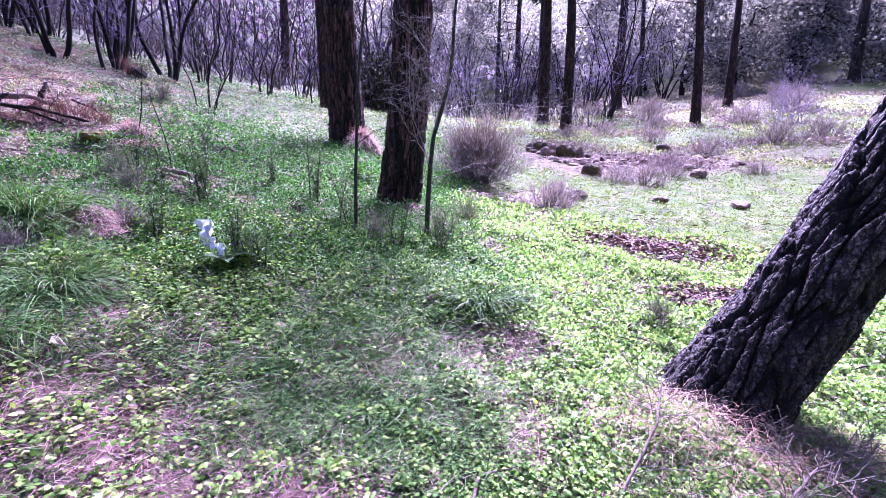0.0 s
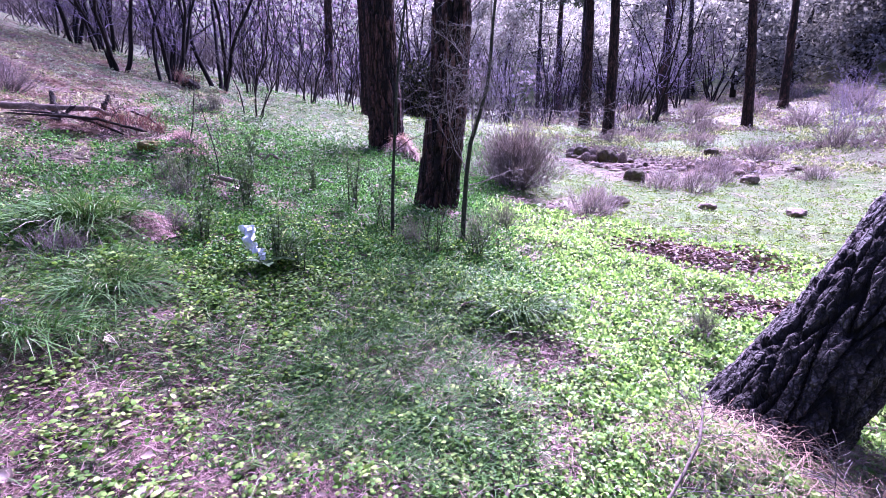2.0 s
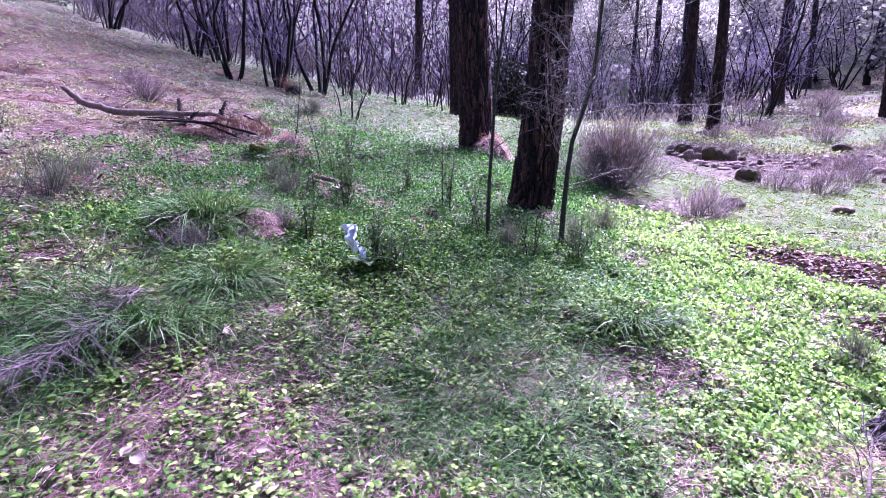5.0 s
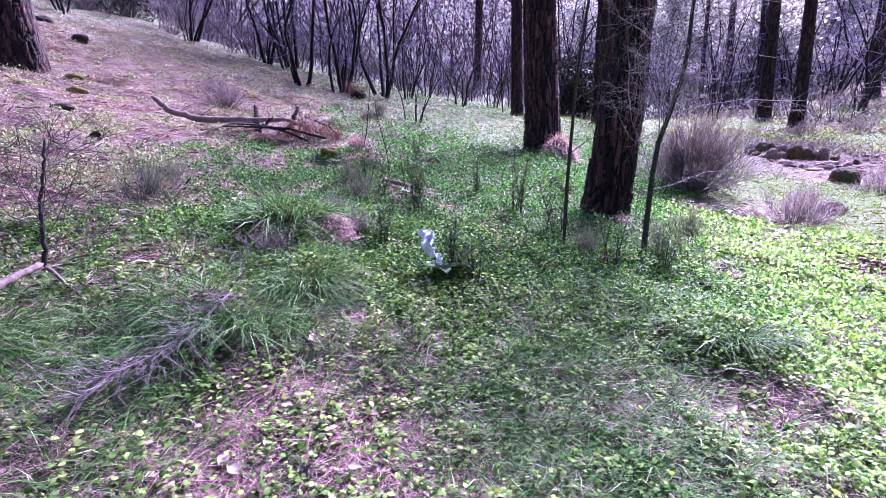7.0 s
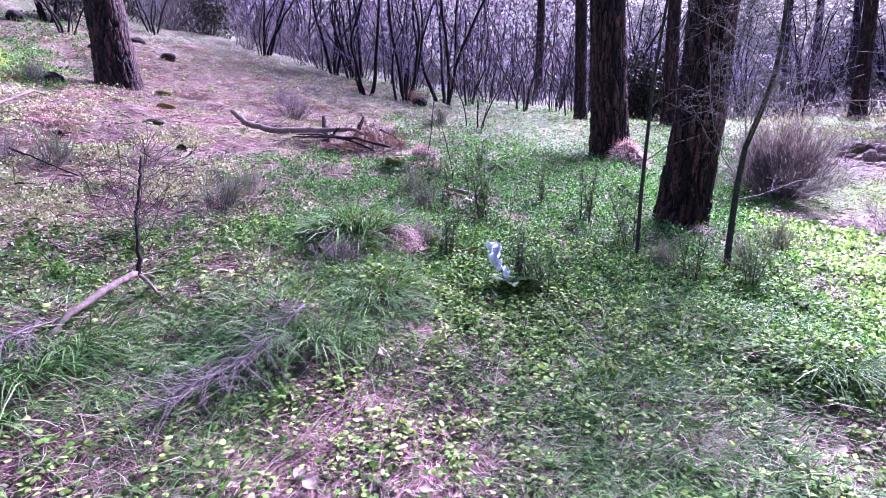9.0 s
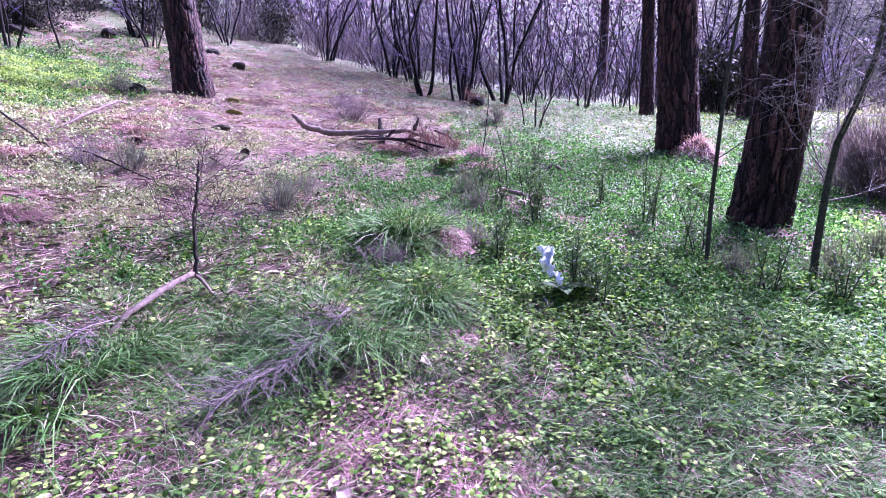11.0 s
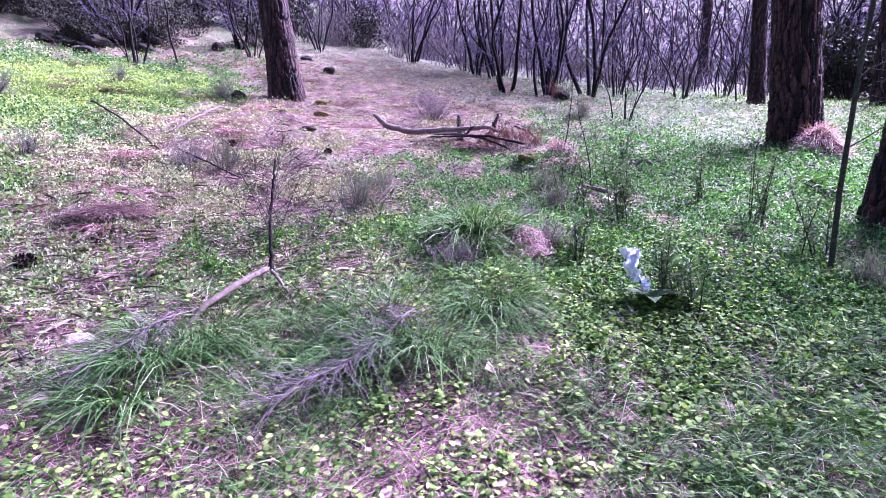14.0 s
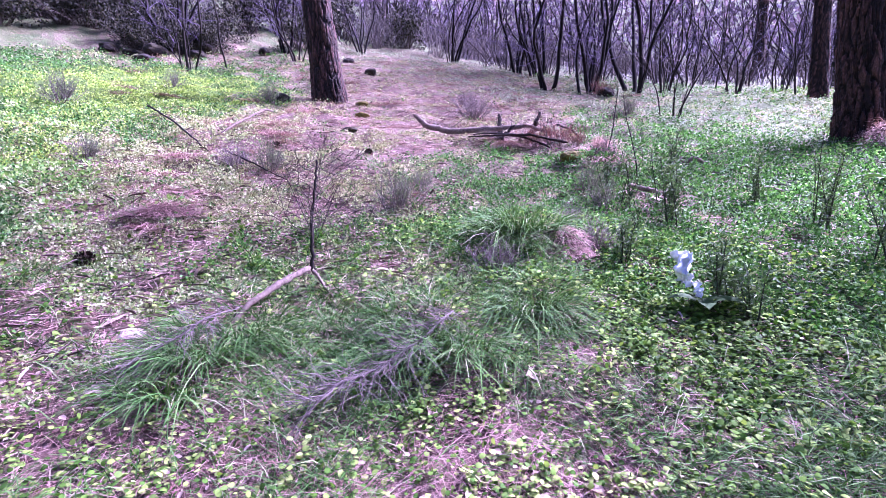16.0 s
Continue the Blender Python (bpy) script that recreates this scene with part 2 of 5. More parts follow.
    way = rng.normal(0, 1, (n, 3)) if facing is None else facing + rng.normal(0, 0.45, (n, 3))
    if facing is None:
        way[:, 2] = np.abs(way[:, 2]) * up
    way /= np.linalg.norm(way, axis=1, keepdims=True) + 1e-9
    side = np.cross(way, rng.normal(0, 0.35, (n, 3)) + [0, 0, 1])
    side /= np.linalg.norm(side, axis=1, keepdims=True) + 1e-9
    top = np.cross(side, way)
    length, width = np.broadcast_to(length, n)[:, None], np.broadcast_to(width, n)[:, None]
    low, high = at + way * length * 0.28 + top * width * fold, at + way * length * 0.74 + top * width * fold * 0.8
    V = np.stack([at, low + side * width * 0.5, high + side * width * 0.44, at + way * length - top * length * 0.1,
                  high - side * width * 0.44, low - side * width * 0.5], 1).reshape(-1, 3)
    k = np.arange(n)[:, None] * 6
    return V, np.concatenate([k + [0, 1, 2, 3], k + [0, 3, 4, 5]])


def round_leaves(rng, at, length, width, up=0.4):
    """Small blunt, nearly round leaves, a little cupped."""
    n = len(at)
    way = rng.normal(0, 1, (n, 3))
    way[:, 2] = np.abs(way[:, 2]) * up
    way /= np.linalg.norm(way, axis=1, keepdims=True) + 1e-9
    side = np.cross(way, rng.normal(0, 0.3, (n, 3)) + [0, 0, 1])
    side /= np.linalg.norm(side, axis=1, keepdims=True) + 1e-9
    top = np.cross(side, way)
    length, width = np.broadcast_to(length, n)[:, None], np.broadcast_to(width, n)[:, None]
    rows = []
    for f, w, h in ((0.0, 0.2, 0.0), (0.3, 0.48, 0.10), (0.7, 0.46, 0.09), (1.0, 0.2, -0.04)):
        c = at + way * length * f + top * length * h
        rows += [c - side * width * w, c + side * width * w]
    V = np.stack(rows, 1).reshape(-1, 3)
    k = np.arange(n)[:, None] * 8
    return V, np.concatenate([k + [2 * q, 2 * q + 1, 2 * q + 3, 2 * q + 2] for q in range(3)])


def tufts(rng, at, size, facing):
    """Small bent leaf clumps of two triangles each."""
    n = len(at)
    way = facing + rng.normal(0, 0.7, (n, 3))
    way /= np.linalg.norm(way, axis=1, keepdims=True) + 1e-9
    side = np.cross(way, rng.normal(0, 1, (n, 3)))
    side /= np.linalg.norm(side, axis=1, keepdims=True) + 1e-9
    size = np.broadcast_to(size, n)[:, None]
    V = np.stack([at, at + way * size * 0.55 + side * size * 0.33, at + way * size, at + way * size * 0.5 - side * size * 0.33], 1).reshape(-1, 3)
    k = np.arange(n)[:, None] * 4
    return V, np.concatenate([k + [0, 1, 2], k + [0, 2, 3]])


def blades(rng, at, way, length, width, droop=0.5, steps=3):
    """Narrow bending blades: strips of quads that come to a point."""
    n = len(at)
    way = way / (np.linalg.norm(way, axis=1, keepdims=True) + 1e-9)
    length, width = np.broadcast_to(length, n)[:, None], np.broadcast_to(width, n)[:, None]
    side = np.cross(way, [0, 0, 1.0]) + rng.normal(0, 0.25, (n, 3))
    side /= np.linalg.norm(side, axis=1, keepdims=True) + 1e-9
    out = way * [1, 1, 0]
    rows = []
    for s in range(steps + 1):
        f = s / steps
        c = at + way * length * f + (out * 0.6 - [0, 0, 1.0]) * length * droop * f * f
        w = width * (1 - f) ** 0.7 * 0.5 + 1e-4
        rows += [c - side * w, c + side * w]
    V = np.stack(rows, 1).reshape(-1, 3)
    m = 2 * steps + 2
    k = np.arange(n)[:, None] * m
    F = np.concatenate([k + [2 * s, 2 * s + 1, 2 * s + 3, 2 * s + 2] for s in range(steps)])
    return V, F


# ---- the ground: a hillside that rises to the back and to one side, with a hollow beside it ----
REACH = 3.0
SLOPE = (
    (14.45, 6.28, 2.78, 0.27, -2.1, -4.44, -6.73, -9.28, -14.23),
    (16.03, 7.42, 2.59, 0.19, -1.63, -3.26, -4.77, -6.77, -9.74),
    (17.4, 8.61, 2.58, 0.18, -1.12, -1.98, -3.02, -4.37, -5.14),
    (18.65, 9.69, 2.67, 0.41, -0.48, -0.72, -1.51, -2, -0.49),
    (19.76, 10.73, 2.99, 0.95, 0.37, 0.03, -0.28, 0.38, 4.23),
    (20.51, 11.83, 4.43, 2.41, 1.42, 0.66, 0.75, 2.9, 9.15),
    (19.71, 10.62, 6.03, 5.24, 4.89, 4.6, 4.24, 6.6, 14.92),
    (15.08, 10.28, 9.91, 10.5, 11.22, 11.97, 12.74, 15.12, 21.88),
    (9.05, 11.01, 13.24, 15.52, 17.81, 20.1, 22.41, 24.83, 27.64),
)
SLOPE = np.array(SLOPE)


def ground_plain(x, y):
    nv, nu = SLOPE.shape
    a = np.clip((np.arcsinh(np.asarray(x, float) / REACH) + 3.2) / 6.4 * (nu - 3), 0, nu - 3 - 1e-6)
    b = np.clip((np.arcsinh(np.asarray(y, float) / REACH) + 1.6) / 5.6 * (nv - 3), 0, nv - 3 - 1e-6)
    i, j = a.astype(int), b.astype(int)

    def weights(s):
        return ((1 - s) ** 3 / 6, (3 * s**3 - 6 * s**2 + 4) / 6, (-3 * s**3 + 3 * s**2 + 3 * s + 1) / 6, s**3 / 6)

    wa, wb = weights(a - i), weights(b - j)
    return sum(wa[p] * wb[q] * SLOPE[j + q, i + p] for p in range(4) for q in range(4))


def waves(x, y, size, seed):
    """Smooth unevenness between about -1 and 1."""
    rng = np.random.default_rng(seed)
    z = 0
    for _ in range(7):
        ang, k, ph = rng.uniform(0, np.pi), rng.uniform(0.6, 1.6) * 2 * np.pi / size, rng.uniform(0, 6.3)
        z = z + np.sin(k * (np.cos(ang) * x + np.sin(ang) * y) + ph + 1.3 * np.sin(0.7 * k * (np.sin(ang) * x - np.cos(ang) * y) + 2 * ph))
    return z / 4.0


MOUNDS = (  # x, y, radius, height
    (-2.05, 2.42, 0.30, 0.12), (-1.62, 1.97, 0.20, 0.10), (-3.52, 0.9, 0.35, 0.08), (-5.6, 2.6, 0.9, 0.14), (-1.75, 1.45, 0.24, 0.08),
    (-2.7, 4.1, 0.30, 0.10), (-1.22, 6.5, 0.3, 0.08), (-2.3, 0.85, 0.22, 0.09), (1.05, 1.55, 0.35, 0.05), (0.27, 2.48, 0.27, 0.11),
)


def ground_z(x, y):
    x, y = np.asarray(x, float), np.asarray(y, float)
    far = np.clip((np.hypot(x, y) - 8) / 30, 0, 1)
    r = np.hypot(x, y)
    hill = np.clip(r - 46, 0, 110)
    hill = 0.62 * hill * hill / (hill + 14)  # the valley's far side
    side = np.clip((np.degrees(np.arctan2(-x, y)) - 42) / 24, 0, 1) * np.clip((150 - np.degrees(np.arctan2(-x, y))) / 30, 0, 1)
    rise = np.clip(r - 13, 0, 40)
    hill = hill + side * side * (3 - 2 * side) * 0.20 * rise * rise / (rise + 4)  # the bank goes on climbing beside the clearing
    z = ground_plain(x, y) + hill + 0.018 * waves(x, y, 0.8, 3) + 0.012 * waves(x, y, 0.33, 4) + 0.03 * np.clip(np.hypot(x, y) / 5, 0, 1) * waves(x, y, 0.6, 6) + far * 0.35 * waves(x, y, 9.0, 5) + 0.055 * np.clip((r - 4.5) / 2, 0, 1) * np.clip((24 - r) / 6, 0, 1) * np.clip((-2.0 - x) / 1.5, 0, 1) * waves(x, y, 1.15, 8)
    for mx, my, r, h in MOUNDS:
        z = z + h * np.exp(-((x - mx) ** 2 + (y - my) ** 2) / (r * r))
    return z


BARE = (  # needle litter and bare soil: x, y, radii, strength
    (-5.6, 2.6, 2.1, 1.6, 1.0), (-3.6, 0.9, 1.6, 0.8, 0.55), (-2.3, 0.3, 0.9, 0.5, 0.5), (-3.2, 1.9, 0.9, 0.6, 0.4), (-1.2, 1.2, 0.8, 0.42, 0.48), (-0.85, 1.0, 0.6, 0.4, 0.45), (-1.9, 0.75, 0.5, 0.35, 0.6), (-6.5, 5.6, 2.6, 2.4, 0.8),
    (-9.5, 7.5, 3.5, 3.5, 0.9), (1.80, 3.95, 0.62, 0.32, 1.0), (1.70, 2.95, 0.28, 0.16, 0.9), (4.6, 11.4, 3.0, 1.2, 1.0), (3.0, 9.6, 1.3, 0.9, 0.7),
    (14.5, 24.0, 6.0, 5.0, 0.5), (14.0, 38.0, 16.0, 9.0, 0.6), (-14.5, 3.0, 3.0, 2.0, 0.7), (0.02, 1.98, 0.42, 0.13, 0.6), (-0.4, 1.3, 1.0, 0.4, 0.25), (-0.3, 1.88, 0.26, 0.17, 1.1), (0.12, 2.13, 0.3, 0.08, 0.9), (-1.35, 1.75, 0.35, 0.25, 0.45), (-2.05, 3.75, 0.3, 0.2, 0.6),
    (0.9, 5.2, 0.5, 0.7, 0.6), (7.5, 13.0, 4.5, 1.5, 0.45), (-4.2, 4.4, 1.1, 0.8, 0.75), (-1.9, 2.4, 0.18, 0.15, 1.0),
)


def greenness(x, y):
    """How much of the ground green plants cover, from 0 to 1."""
    g = 0.84 + 0.16 * waves(x, y, 1.1, 11) + 0.24 * waves(x, y, 0.3, 12) + 0.16 * waves(x, y, 0.13, 14)
    g = g - 0.17 * np.exp(-(((x + 0.8) / 1.6) ** 4 + ((y - 1.2) / 0.9) ** 4)) * (1 + 0.8 * waves(x, y, 0.45, 28))
    wide, small = waves(x, y, 1.6, 15), waves(x, y, 0.5, 16)
    edge = np.clip(1 + 0.6 * wide + 0.4 * small, 0.15, 3)
    for bx, by, ra, rb, s in BARE:
        d = (((x - bx) / ra) ** 2 + ((y - by) / rb) ** 2) * edge
        g = g - s * np.exp(-d**1.2) * (1 + 0.35 * small + 0.3 * wide)
    g = g + 0.9 * np.exp(-(((x + 9.2) / 2.6) ** 2 + ((y - 1.5) / 2.1) ** 2) ** 2)
    return np.clip(g, 0, 1)


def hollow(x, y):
    """1 in the open hollow beside the bank and in sunlit patches, 0 under the trees; picks the brighter colours."""
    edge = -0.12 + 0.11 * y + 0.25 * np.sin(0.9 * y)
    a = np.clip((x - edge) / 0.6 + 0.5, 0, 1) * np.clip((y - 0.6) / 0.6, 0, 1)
    # glade turf, and two patches where sunlight is painted in
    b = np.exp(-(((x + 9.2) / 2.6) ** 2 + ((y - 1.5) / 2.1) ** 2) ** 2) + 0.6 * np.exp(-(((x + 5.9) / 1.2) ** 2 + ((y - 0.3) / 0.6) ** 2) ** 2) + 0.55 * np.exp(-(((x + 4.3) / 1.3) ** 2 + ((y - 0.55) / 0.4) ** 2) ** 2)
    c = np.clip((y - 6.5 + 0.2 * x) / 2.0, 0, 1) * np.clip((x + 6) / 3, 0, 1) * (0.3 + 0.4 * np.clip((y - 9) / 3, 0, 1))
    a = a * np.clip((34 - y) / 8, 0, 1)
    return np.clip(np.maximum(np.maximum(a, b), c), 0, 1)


def make_ground():
    nu, nv = 380, 380
    u = np.linspace(-np.arcsinh(400 / 2.0), np.arcsinh(400 / 2.0), nu)
    v = np.linspace(-np.arcsinh(300 / 2.0), np.arcsinh(600 / 2.0), nv)
    x, y = np.meshgrid(2.0 * np.sinh(u) - 0.8, 2.0 * np.sinh(v) + 2.0)
    x, y = x.ravel(), y.ravel()
    i = (np.arange(nv - 1)[:, None] * nu + np.arange(nu - 1)[None]).ravel()
    F = np.stack([i, i + 1, i + nu + 1, i + nu], 1)
    V = np.stack([x, y, ground_z(x, y)], 1)
    ob = build("ground", V, F, M_GROUND, smooth=True, values={"green": greenness(x, y), "lush_sunlit": hollow(x, y)})
    tagged(ob, "sloping forest floor of pine litter, moss and soil", "ground", kind="structure")


make_ground()


def spot(x, y, sink=0.0):
    return np.array([x, y, float(ground_z(x, y)) - sink])


# ---- pines ----
def bark_relief(s, z, around, w, h, seed):
    """Plates of bark, about w wide and h high, parted by cracks: 0 in a crack, 1 on a plate."""
    n = max(5, round(around / w))
    cx = s / around * n
    cy = z / h
    rng = np.random.default_rng(seed)
    table = rng.random((64, 64, 3))
    f1, f2 = np.full(s.shape, 9.0), np.full(s.shape, 9.0)
    tone, tilt = np.zeros(s.shape), np.zeros(s.shape)
    cx = cx + 0.3 * np.sin(cy * 1.9 + seed) + 0.16 * np.sin(cy * 5.3 + 2 * seed) 
    cy = cy + 0.2 * np.sin(2 * np.pi * cx / n * round(n * 0.6) + seed)
    ix, iy = np.floor(cx).astype(int), np.floor(cy).astype(int)
    for dx in (-1, 0, 1):
        for dy in (-1, 0, 1):
            jx, jy = ix + dx, iy + dy
            t = table[(jx % n) % 64, jy % 64]
            d = np.hypot(cx - jx - t[..., 0], cy - jy - t[..., 1])
            near = d < f1
            f2 = np.where(near, f1, np.minimum(f2, d))
            tone = np.where(near, t[..., 2], tone)
            tilt = np.where(near, cy - jy - t[..., 1], tilt)
            f1 = np.where(near, d, f1)
    e = np.clip((f2 - f1 - 0.05) / 0.11, 0, 1)
    return e * e * (3 - 2 * e) * (0.82 + 0.36 * np.clip(tilt, -0.5, 0.5)), tone


def pine_trunk(parent, axis, radii, rings, sides, w, h, deep, seed, material, label="", scaly=0.3, smooth=True):
    """A trunk along the axis with plated bark; the foot flares."""
    axis, radii = np.asarray(axis, float), np.asarray(radii, float)
    k = np.linspace(0, 1, rings) ** 1.35 * (len(axis) - 1)
    P = np.stack([np.interp(k, np.arange(len(axis)), axis[:, c]) for c in range(3)], 1)
    R = np.interp(k, np.arange(len(axis)), radii)
    d = np.gradient(P, axis=0)
    d /= np.linalg.norm(d, axis=1, keepdims=True)
    a = np.cross(d, [0.0, 1.0, 0.0])
    a /= np.linalg.norm(a, axis=1, keepdims=True)
    b = np.cross(d, a)
    th = np.linspace(0, 2 * np.pi, sides, endpoint=False)
    z = np.r_[0, np.cumsum(np.linalg.norm(np.diff(P, axis=0), axis=1))]
    TH, Z = np.meshgrid(th, z)
    around = 2 * np.pi * radii[0]
    e, tone = bark_relief(TH / (2 * np.pi) * around, Z, around, w, h, seed)
    e2, step = bark_relief(TH / (2 * np.pi) * around, Z, around, w * 0.42, h * 0.34, seed + 5)
    e3, flake = bark_relief(TH / (2 * np.pi) * around, Z, around, w * 0.2, h * 0.13, seed + 9)
    lobes = 1 + 0.05 * np.sin(3 * TH + seed) + 0.035 * np.sin(5 * TH + 2 * seed + Z)
    rr = R[:, None] * lobes + deep * (e * (0.75 + 0.25 * tone) - 0.6) + deep * e * scaly * (0.45 * step + 0.3 * e2 + 0.2 * flake + 0.15 * e3 - 0.55)
    V = P[:, None] + rr[..., None] * (np.cos(TH)[..., None] * a[:, None] + np.sin(TH)[..., None] * b[:, None])
    i = np.arange(rings - 1)[:, None] * sides + np.arange(sides)[None]
    j = np.arange(rings - 1)[:, None] * sides + (np.arange(sides)[None] + 1) % sides
    F = np.stack([i, i + sides, j + sides, j], -1).reshape(-1, 4)
    # low in the cracks, high on plates: darkens furrows through the bark colour
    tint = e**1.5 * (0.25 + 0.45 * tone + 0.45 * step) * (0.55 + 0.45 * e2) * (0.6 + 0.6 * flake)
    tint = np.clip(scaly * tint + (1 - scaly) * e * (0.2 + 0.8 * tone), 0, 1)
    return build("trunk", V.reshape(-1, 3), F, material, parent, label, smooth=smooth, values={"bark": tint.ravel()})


def sprays(rng, centres, sizes, per, length, width):
    """Needle sprays: many short blades round each centre."""
    at = np.repeat(centres, per, 0)
    off = rng.normal(0, 1, (len(at), 3))
    off /= np.linalg.norm(off, axis=1, keepdims=True)
    at = at + off * np.repeat(sizes, per)[:, None] * rng.uniform(0.2, 1, (len(at), 1)) * [1, 1, 0.6]
    return tufts(rng, at, rng.uniform(0.6, 1.3, len(at)) * length, off)


def pine(x, y, girth, height, lean=(0.0, 0.0), fine=1, seed=1, crown=None, red=False, stubs=0, label="", course=None):
    """A pine: girth is the trunk's breadth, lean its shift per metre of height; crown: (lowest, radius, clumps)."""
    rng = np.random.default_rng(seed)
    tree = new("pine_tree")
    tree.location = spot(x, y, 0.06)
    n = 7
    hs = np.linspace(0, 1, n) ** 1.6 * height
    axis = np.stack([lean[0] * hs + 0.02 * height * np.sin(hs / height * 3 + seed) * (hs / height),
                     lean[1] * hs + 0.015 * height * np.cos(hs / height * 4 + seed) * (hs / height), hs], 1)
    if course:  # a bent trunk: sideways shift at several heights
        hs = np.array([0, 0.25, 0.5, 0.9, 1.4, 2.0, 3.0, 4.5, 0.5 * (4.5 + height), height])
        axis = np.stack([np.interp(hs, [c[1] for c in course], [c[0] for c in course]), 0.02 * hs, hs], 1)
    axis[0, 2] = -0.08
    r = girth / 2
    radii = r * np.interp(hs / height, [0, 0.03, 0.1, 1], [1.28, 1.08, 1.0, 0.35])
    rings, sides = {1: (50, 14), 2: (120, 40), 3: (340, 136)}[fine]
    pine_trunk(tree, axis, radii, rings, sides, max(0.03, girth * 0.165), max(0.22, girth * 0.95), 0.016 + 0.06 * girth * (fine > 1), seed,
               M_BARK_RED if red else M_BARK, scaly=0.55, smooth=fine < 2)
    for _ in range(stubs):
        h = rng.uniform(0.25, 0.8) * height
        c = np.array([np.interp(h, hs, axis[:, q]) for q in range(3)])
        ang = rng.uniform(0, 6.28)
        line = wander(rng, c, (math.cos(ang), math.sin(ang), rng.uniform(-0.2, 0.3)), rng.uniform(0.5, 1.6), 6, 0.12, 0.02)
        build("dead_limb", *tubes(branch_out(rng, line, 0.02, 0.004, 4, 0.45, 1), 4), M_TWIG_DARK, tree, smooth=True)
    if crown:
        low, radius, clumps = crown
        top = axis[-1]
        cs, lines = [], []
        for _ in range(clumps):
            h = rng.uniform(low, height)
            c = np.array([np.interp(h, hs, axis[:, q]) for q in range(3)])
            ang, reach = rng.uniform(0, 6.28), radius * math.sqrt(rng.uniform(0.08, 1)) * (1.05 - 0.6 * (h - low) / (height - low + 0.1))
            end = c + [math.cos(ang) * reach, math.sin(ang) * reach, rng.uniform(-0.1, 0.5)]
            lines.append((np.linspace(c, end, 4) + [[0, 0, 0], [0, 0, 0.05], [0, 0, 0.02], [0, 0, 0]], np.linspace(0.03, 0.008, 4)))
            cs.append(end)
        tagged(build("limb_growth", *tubes(lines, 4), M_STEM, tree, smooth=True), kind="stuff")
        cs = np.array(cs)
        build("crown", *sprays(rng, cs, rng.uniform(0.3, 0.6, len(cs)), 70, 0.2, 0.06), M_NEEDLES, tree, "dark green needle crown")
    tagged(tree, label or "tall pine with dark furrowed bark on the slope", "tree", "pines on the slope")
    return tree


def leaning_pine():
    tree = new("pine_tree")
    foot = spot(1.17, 1.88, 0.09)
    tree.location = foot
    axis = np.array([[-0.12, 0.0, -0.15], [0.0, 0.0, 0.05], [0.26, 0.02, 0.40], [0.55, 0.04, 0.82], [0.92, 0.07, 1.38], [1.4, 0.12, 2.3], [2.4, 0.2, 5.0], [2.9, 0.3, 7.0]])
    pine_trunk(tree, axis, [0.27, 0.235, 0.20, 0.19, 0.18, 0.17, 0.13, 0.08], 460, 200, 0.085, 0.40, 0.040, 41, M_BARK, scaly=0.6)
    rng = np.random.default_rng(42)
    cs, lines = [], []
    for _ in range(60):
        ang, reach, h = rng.uniform(0, 6.28), rng.uniform(0.2, 1.5), rng.uniform(4.6, 7.0)
        c = np.array([np.interp(h, axis[:, 2], axis[:, q]) for q in range(3)])
        end = c + [math.cos(ang) * reach, math.sin(ang) * reach, rng.uniform(0, 0.5)]
        lines.append((np.linspace(c, end, 4), np.linspace(0.03, 0.008, 4)))
        cs.append(end)
    tagged(build("limb_growth", *tubes(lines, 4), M_STEM, tree, smooth=True), kind="stuff")
    build("crown", *sprays(rng, np.array(cs), rng.uniform(0.3, 0.6, len(cs)), 70, 0.2, 0.06), M_NEEDLES, tree, "dark green needle crown")
    tagged(tree, "leaning pine with thick black plated bark", "tree", "pines on the slope")


leaning_pine()
# crown set low, above the view, to shade the bank in front
pine(-1.40, 7.1, 0.46, 13.0, (0.0, 0.0), 3, 2, (5.4, 1.5, 46), True, 3, "stout pine with reddish furrowed bark beside a younger one", ((0, 0), (-0.05, 1.0), (-0.10, 2.2), (-0.08, 4.5), (0.1, 13.0)))
pine(-0.43, 4.40, 0.335, 12.0, (0.0, 0.0), 3, 3, (8.5, 1.8, 22), True, 5, "leaning stout pine with reddish furrowed bark", ((0, 0), (0.05, 0.35), (0.12, 0.9), (0.18, 1.9), (0.22, 3.0), (0.5, 12.0)))
pine(-2.95, 12.27, 0.28, 15.0, (0.0, 0.0), 2, 4, (13.2, 0.8, 10), True, 2)
pine(-7.35, 3.9, 0.43, 13.0, (-0.12, -0.06), 3, 5, (8.5, 1.8, 26), True, 1, "thick pine with red-brown bark above the litter")
pine(-1.08, 14.37, 0.34, 15.0, (0.0, 0.0), 2, 6, (12.5, 1.0, 12), True, 2)
# unseen crown made wide and dense to shade the slope behind the log
pine(-6.06, 18.89, 0.33, 15.0, (0.0, 0.0), 2, 7, (8.5, 3.8, 230), True, 2)
pine(5.22, 20.48, 0.42, 12.0, (0.02, 0.0), 2, 8, (7, 2.2, 50), True, 5)
pine(4.83, 23.38, 0.48, 12.0, (0.04, 0.0), 2, 9, (7, 2.2, 50), True, 5)
pine(8.06, 40.0, 0.5, 14.0, (0.02, 0.0), 1, 10, (8, 2.5, 40), False, 4)
pine(5.94, 38.5, 0.52, 14.0, (0.0, 0.0), 1, 11, (8, 2.5, 40), True, 3)
pine(4.6, 41.0, 0.36, 14.0, (0.0, 0.0), 1, 12, (8, 2.5, 30), False, 2)
